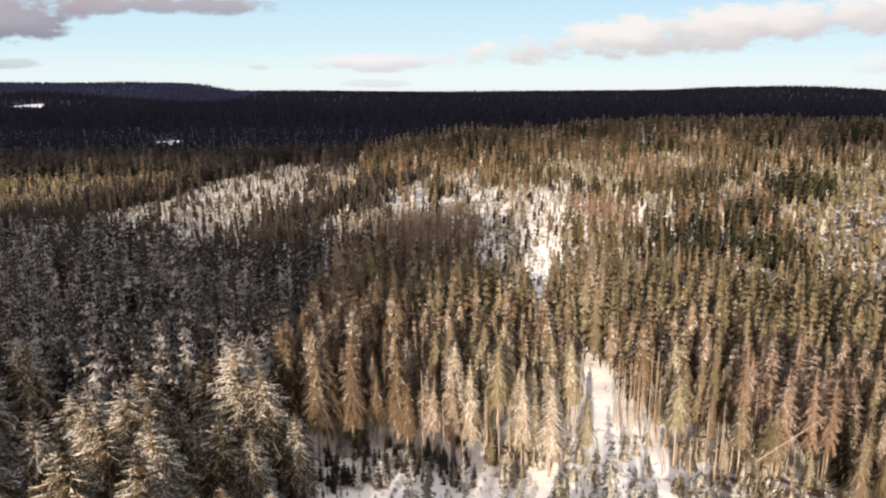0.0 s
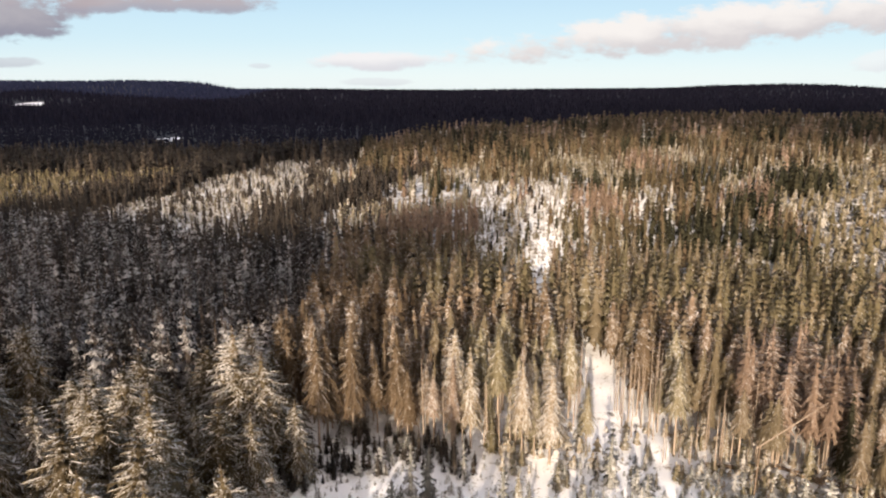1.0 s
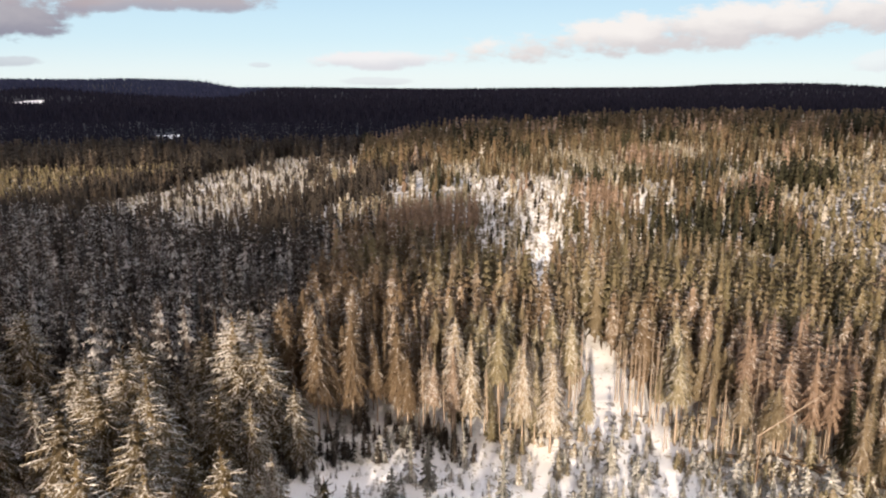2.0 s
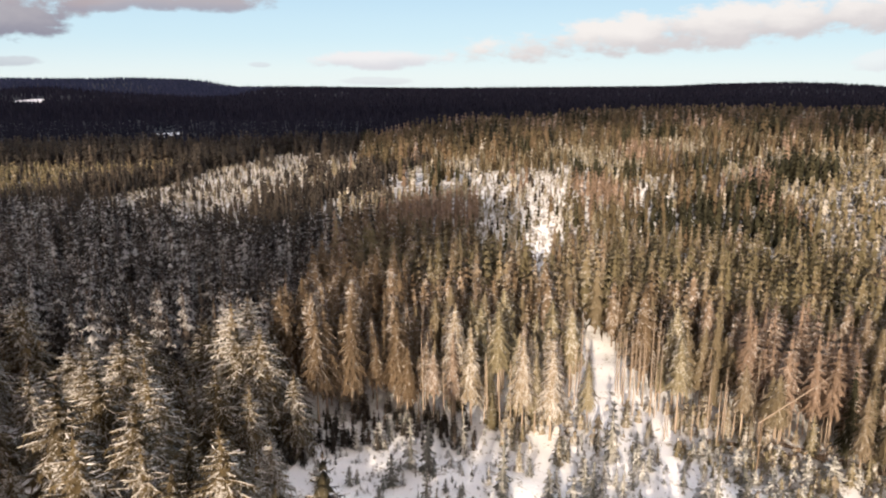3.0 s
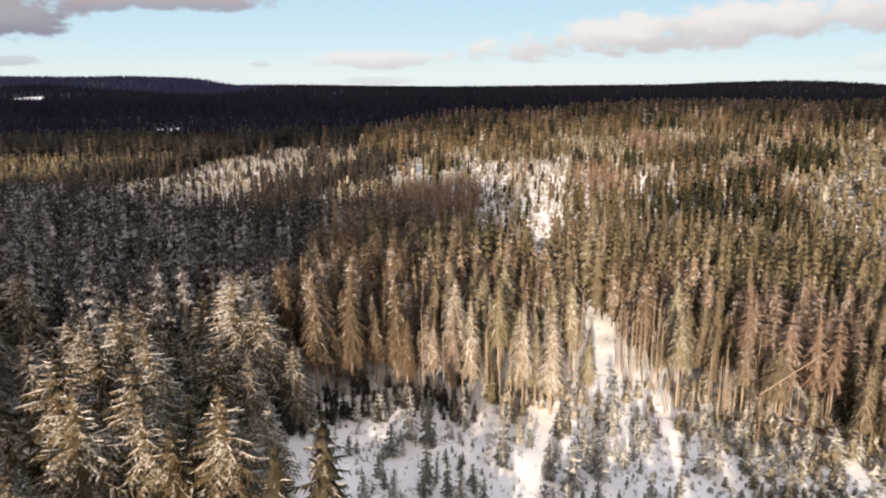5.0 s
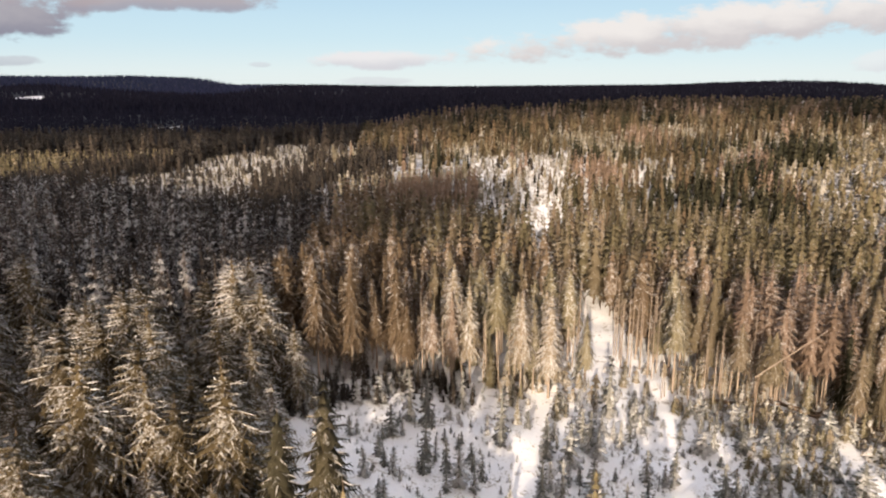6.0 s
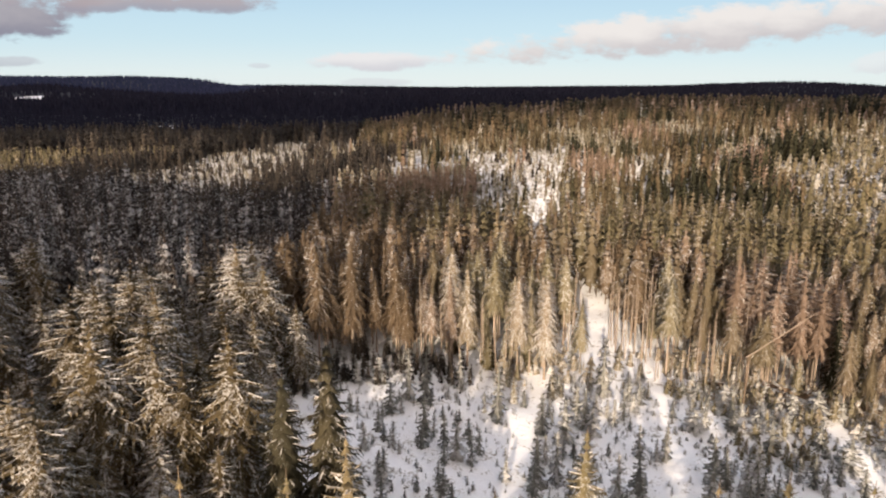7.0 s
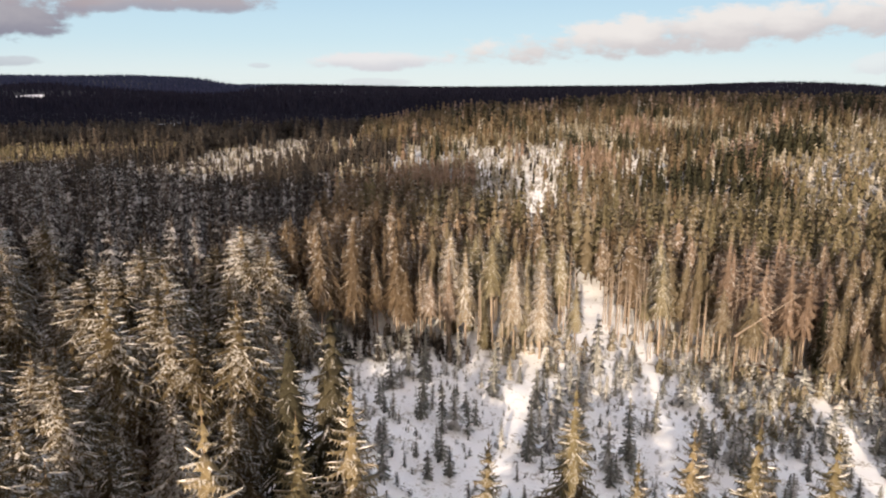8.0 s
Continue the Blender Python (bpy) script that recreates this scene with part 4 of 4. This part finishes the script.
def peak(seed):
    """A far tree: a ragged six-sided spire."""
    s, rng = Shape(), random.Random(seed)
    tip = s.point((0, 0, 22))
    ring = [s.point((rng.uniform(3.0, 4.6) * math.cos(k * math.pi / 3), rng.uniform(3.0, 4.6) * math.sin(k * math.pi / 3), rng.uniform(1, 5))) for k in range(6)]
    for k in range(6):
        s.tri(ring[k], ring[(k + 1) % 6], tip, 0)
    return s


di = np.concatenate([jittered(-3300, 3000, 1500, 5060, 22, 17), jittered(-2000, 2000, 1480, 3000, 22, 18)])
di = di[in_view(di, 60)]
for poly in FIELDS + [FELLED]:
    di = di[~inside(di[:, 0], di[:, 1], poly)]
di = sized(di, 17, 27, 32, 22, 0.25) * (1, 1, 1.2, 1)
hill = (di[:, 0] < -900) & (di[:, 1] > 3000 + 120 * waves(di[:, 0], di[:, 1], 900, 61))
PEAKS = [peak(340 + k) for k in range(5)]
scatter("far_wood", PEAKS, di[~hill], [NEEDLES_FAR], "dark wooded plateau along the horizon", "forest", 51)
scatter("far_wood", PEAKS, di[hill], [NEEDLES_HILL], "wooded hill on the horizon, tinted with blue distance haze", "forest", 52)


# ---------------------------------------------------------------- bare and fallen trunks
def tube(s, a, b, r0, r1, sides=6, m=0):
    a, b = Vector(a), Vector(b)
    d = (b - a).normalized()
    u = d.orthogonal().normalized()
    v = d.cross(u)
    rings = []
    for c, r in ((a, r0), (a.lerp(b, 0.5), 0.55 * r0 + 0.45 * r1), (b, r1)):
        rings.append([s.point(c + r * (math.cos(k * 2 * math.pi / sides) * u + math.sin(k * 2 * math.pi / sides) * v)) for k in range(sides)])
    for p, q in zip(rings, rings[1:]):
        for k in range(sides):
            j = (k + 1) % sides
            s.tri(p[k], p[j], q[j], m), s.tri(p[k], q[j], q[k], m)
    top = s.point(b + d * r1 * 0.5)
    for k in range(sides):
        s.tri(rings[-1][k], rings[-1][(k + 1) % sides], top, m)


def snag(seed, h):
    """A dead spruce stripped of needles: a pale pole with short broken stubs."""
    rng = random.Random(seed)
    pole, stubs = Shape(), Shape()
    tube(pole, (0, 0, -0.5), (rng.uniform(-0.5, 0.5), rng.uniform(-0.5, 0.5), h), 0.20, 0.05)
    for k in range(26):
        z, a, l = rng.uniform(0.25, 0.97) * h, rng.uniform(0, 6.28), rng.uniform(0.4, 1.6)
        tube(stubs, (0, 0, z), (l * math.cos(a), l * math.sin(a), z - rng.uniform(0, 0.5)), 0.05, 0.015, 3)
    ob = tagged(new("snag"), "bare pale dead spruce with broken stubs", "dead tree", "bare dead trees")
    for name, shape in (("trunk", pole), ("stub", stubs)):
        part = new(name, mesh_of(name, shape, [BARK_PALE]))
        part.parent = ob
        if name == "stub":
            tagged(part, "short broken branch stubs", kind="stuff")
    return ob


rng = np.random.RandomState(51)
poles = [((56 if k % 2 else 33) + 8 * rng.uniform(), 174 + 60 * rng.uniform(), 1.0, rng.uniform(0.8, 1.25)) for k in range(24)]
poles += [(rng.uniform(66, 112), 176 - 0.28 * k + rng.uniform(-8, 6), 1.0, rng.uniform(0.5, 1.1)) for k in range(24)]
poles += [(rng.uniform(56, 108), 171 - 0.25 * k + rng.uniform(-4, 6), 0.8, rng.uniform(0.2, 0.5)) for k in range(26)]
poles += [(rng.uniform(49, 60), rng.uniform(176, 200), 0.9, rng.uniform(0.8, 1.2)) for _ in range(12)]
poles += [(rng.uniform(-12, 36), rng.uniform(166, 176), 1.0, rng.uniform(0.8, 1.2)) for _ in range(14)]
plant([snag(400 + k, 20) for k in range(5)], poles, 61, 0.1)


def fallen(name, a, b, r0, r1, label, group=""):
    ob = tagged(new(name), label, "fallen tree", group)
    shape, white = Shape(), Shape()
    tube(shape, a, b, r0, r1, 8)
    tube(white, Vector(a).lerp(Vector(b), 0.08) + Vector((0, 0, r0 * 0.55)), Vector(a).lerp(Vector(b), 0.9) + Vector((0, 0, r1 * 0.6)), r0 * 0.42, r1 * 0.35, 6)
    for part_name, sh, mat in (("trunk", shape, BARK), ("snow", white, SNOW_MAT)):
        part = new(part_name, mesh_of(part_name, sh, [mat]))
        part.parent = ob
    return ob


def broken_tree():
    """A snapped spruce: the upright butt and the pale upper stem lodged between butt and neighbour."""
    low, top = Vector((73.6, 152.0, 9.6)), Vector((89.2, 154.0, 19.4))
    ob = tagged(new("broken_tree"), "snapped dead spruce with its pale stem lodged slantwise", "dead tree")
    ob.location = (low.x - 0.4, low.y, float(ground_height(low.x, low.y)))
    butt, stem = Shape(), Shape()
    tube(butt, (0, 0, -0.5), (0.3, 0, low.z - ob.location.z + 0.2), 0.2, 0.13)
    tube(stem, low - ob.location - (top - low) * 0.06, top - ob.location, 0.17, 0.09)
    for name, shape, mat in (("butt", butt, BARK), ("stem", stem, BARK_PALE)):
        part = new(name, mesh_of(name, shape, [mat]))
        part.parent = ob


broken_tree()
rng = np.random.RandomState(52)
for k in range(46):
    x = 62 + 62 * rng.uniform() ** 0.8
    y = 167.5 - 0.56 * max(x - 86, 0) + rng.uniform(-0.8, 0.8)
    a, l = (-0.5 if x > 86 else -0.02) + rng.uniform(-0.2, 0.2) + (0 if k % 6 else 1.2), rng.uniform(3, 8)
    p, q = (x, y), (x + l * math.cos(a), y + l * math.sin(a))
    r = rng.uniform(0.32, 0.55)
    fallen("fallen_log", (*p, float(ground_height(*p)) + r * 0.9), (*q, float(ground_height(*q)) + r * 0.7), r, r * 0.6, "dark fallen log dusted with snow along the stand edge", "fallen logs")


# ---------------------------------------------------------------- clouds behind the viewer, whose shadows lie on the woods


def cloud_mat():
    m, n = material("cloud_vapour")
    geo = n.add("ShaderNodeNewGeometry")
    grain = n.noise(geo.outputs["Position"], 0.01, 5.0)
    return finish(m, n, n.mix(grain, (0.74, 0.74, 0.76, 1), (0.85, 0.85, 0.86, 1)), 1.0)


VAPOUR = cloud_mat()


def cloud(puffs, height, seed, label):
    """A flat-based cloud of many billows over the spots of ground (x, y, half width, half depth) that it shades."""
    rng = random.Random(seed)
    bm = bmesh.new()
    back = RAY * ((height - 20) / RAY.z)
    for x, y, rx, ry in puffs:
        for k in range(9):
            a, d = rng.uniform(0, 6.28), math.sqrt(rng.uniform(0, 1)) * 0.75
            q = rng.uniform(0.4, 0.55) if k else 1.0
            if not k:
                d = 0
            c = Vector((x + rx * d * math.cos(a), y + ry * d * math.sin(a), 0)) + back
            c.z = height
            made = bmesh.ops.create_icosphere(bm, subdivisions=2, radius=1.0)
            for v in made["verts"]:
                bulge = 1 + 0.14 * noise.noise(v.co * 2.5 + Vector((k, x, y)) * 0.01)
                thick = min(rx, ry) * 0.22 * q
                v.co = Vector((v.co.x * rx * q * bulge, v.co.y * ry * q * bulge, max(v.co.z, -0.25) * thick * bulge)) + c
    me = bpy.data.meshes.new("cloud")
    bm.to_mesh(me), bm.free()
    me.polygons.foreach_set("use_smooth", np.ones(len(me.polygons), bool))
    me.materials.append(VAPOUR)
    return tagged(new("cloud", me), label, "cloud", kind="structure")


cloud([(-120, 262, 80, 80), (-48, 292, 58, 52), (-10, 345, 48, 48), (8, 392, 38, 34), (-210, 310, 120, 95), (-330, 380, 130, 80), (-210, 215, 90, 50)], 800.0, 1, "grey flat-based winter cloud that shades the woods")
cloud([(-480, 880, 260, 190), (-30, 835, 210, 115), (240, 860, 230, 115), (-160, 980, 260, 230), (200, 1000, 280, 230), (520, 850, 260, 320), (480, 600, 140, 130), (-800, 1350, 380, 350), (-330, 1270, 330, 250), (-950, 1850, 420, 400), (-500, 1500, 520, 400), (250, 1600, 520, 400), (1000, 1500, 520, 500),
       (-1300, 2100, 900, 800), (100, 2500, 900, 900), (1500, 2500, 900, 1000), (-1170, 2700, 190, 150), (-1690, 2690, 130, 130), (-1500, 3700, 1300, 1300), (-2600, 3400, 900, 1300), (500, 3900, 1300, 1000), (2200, 3900, 1200, 1000), (-1600, 5000, 1500, 900), (500, 5000, 1400, 900), (2400, 5000, 1400, 900)], 1500.0, 2,
      "broad grey winter cloud that shades the far hills")
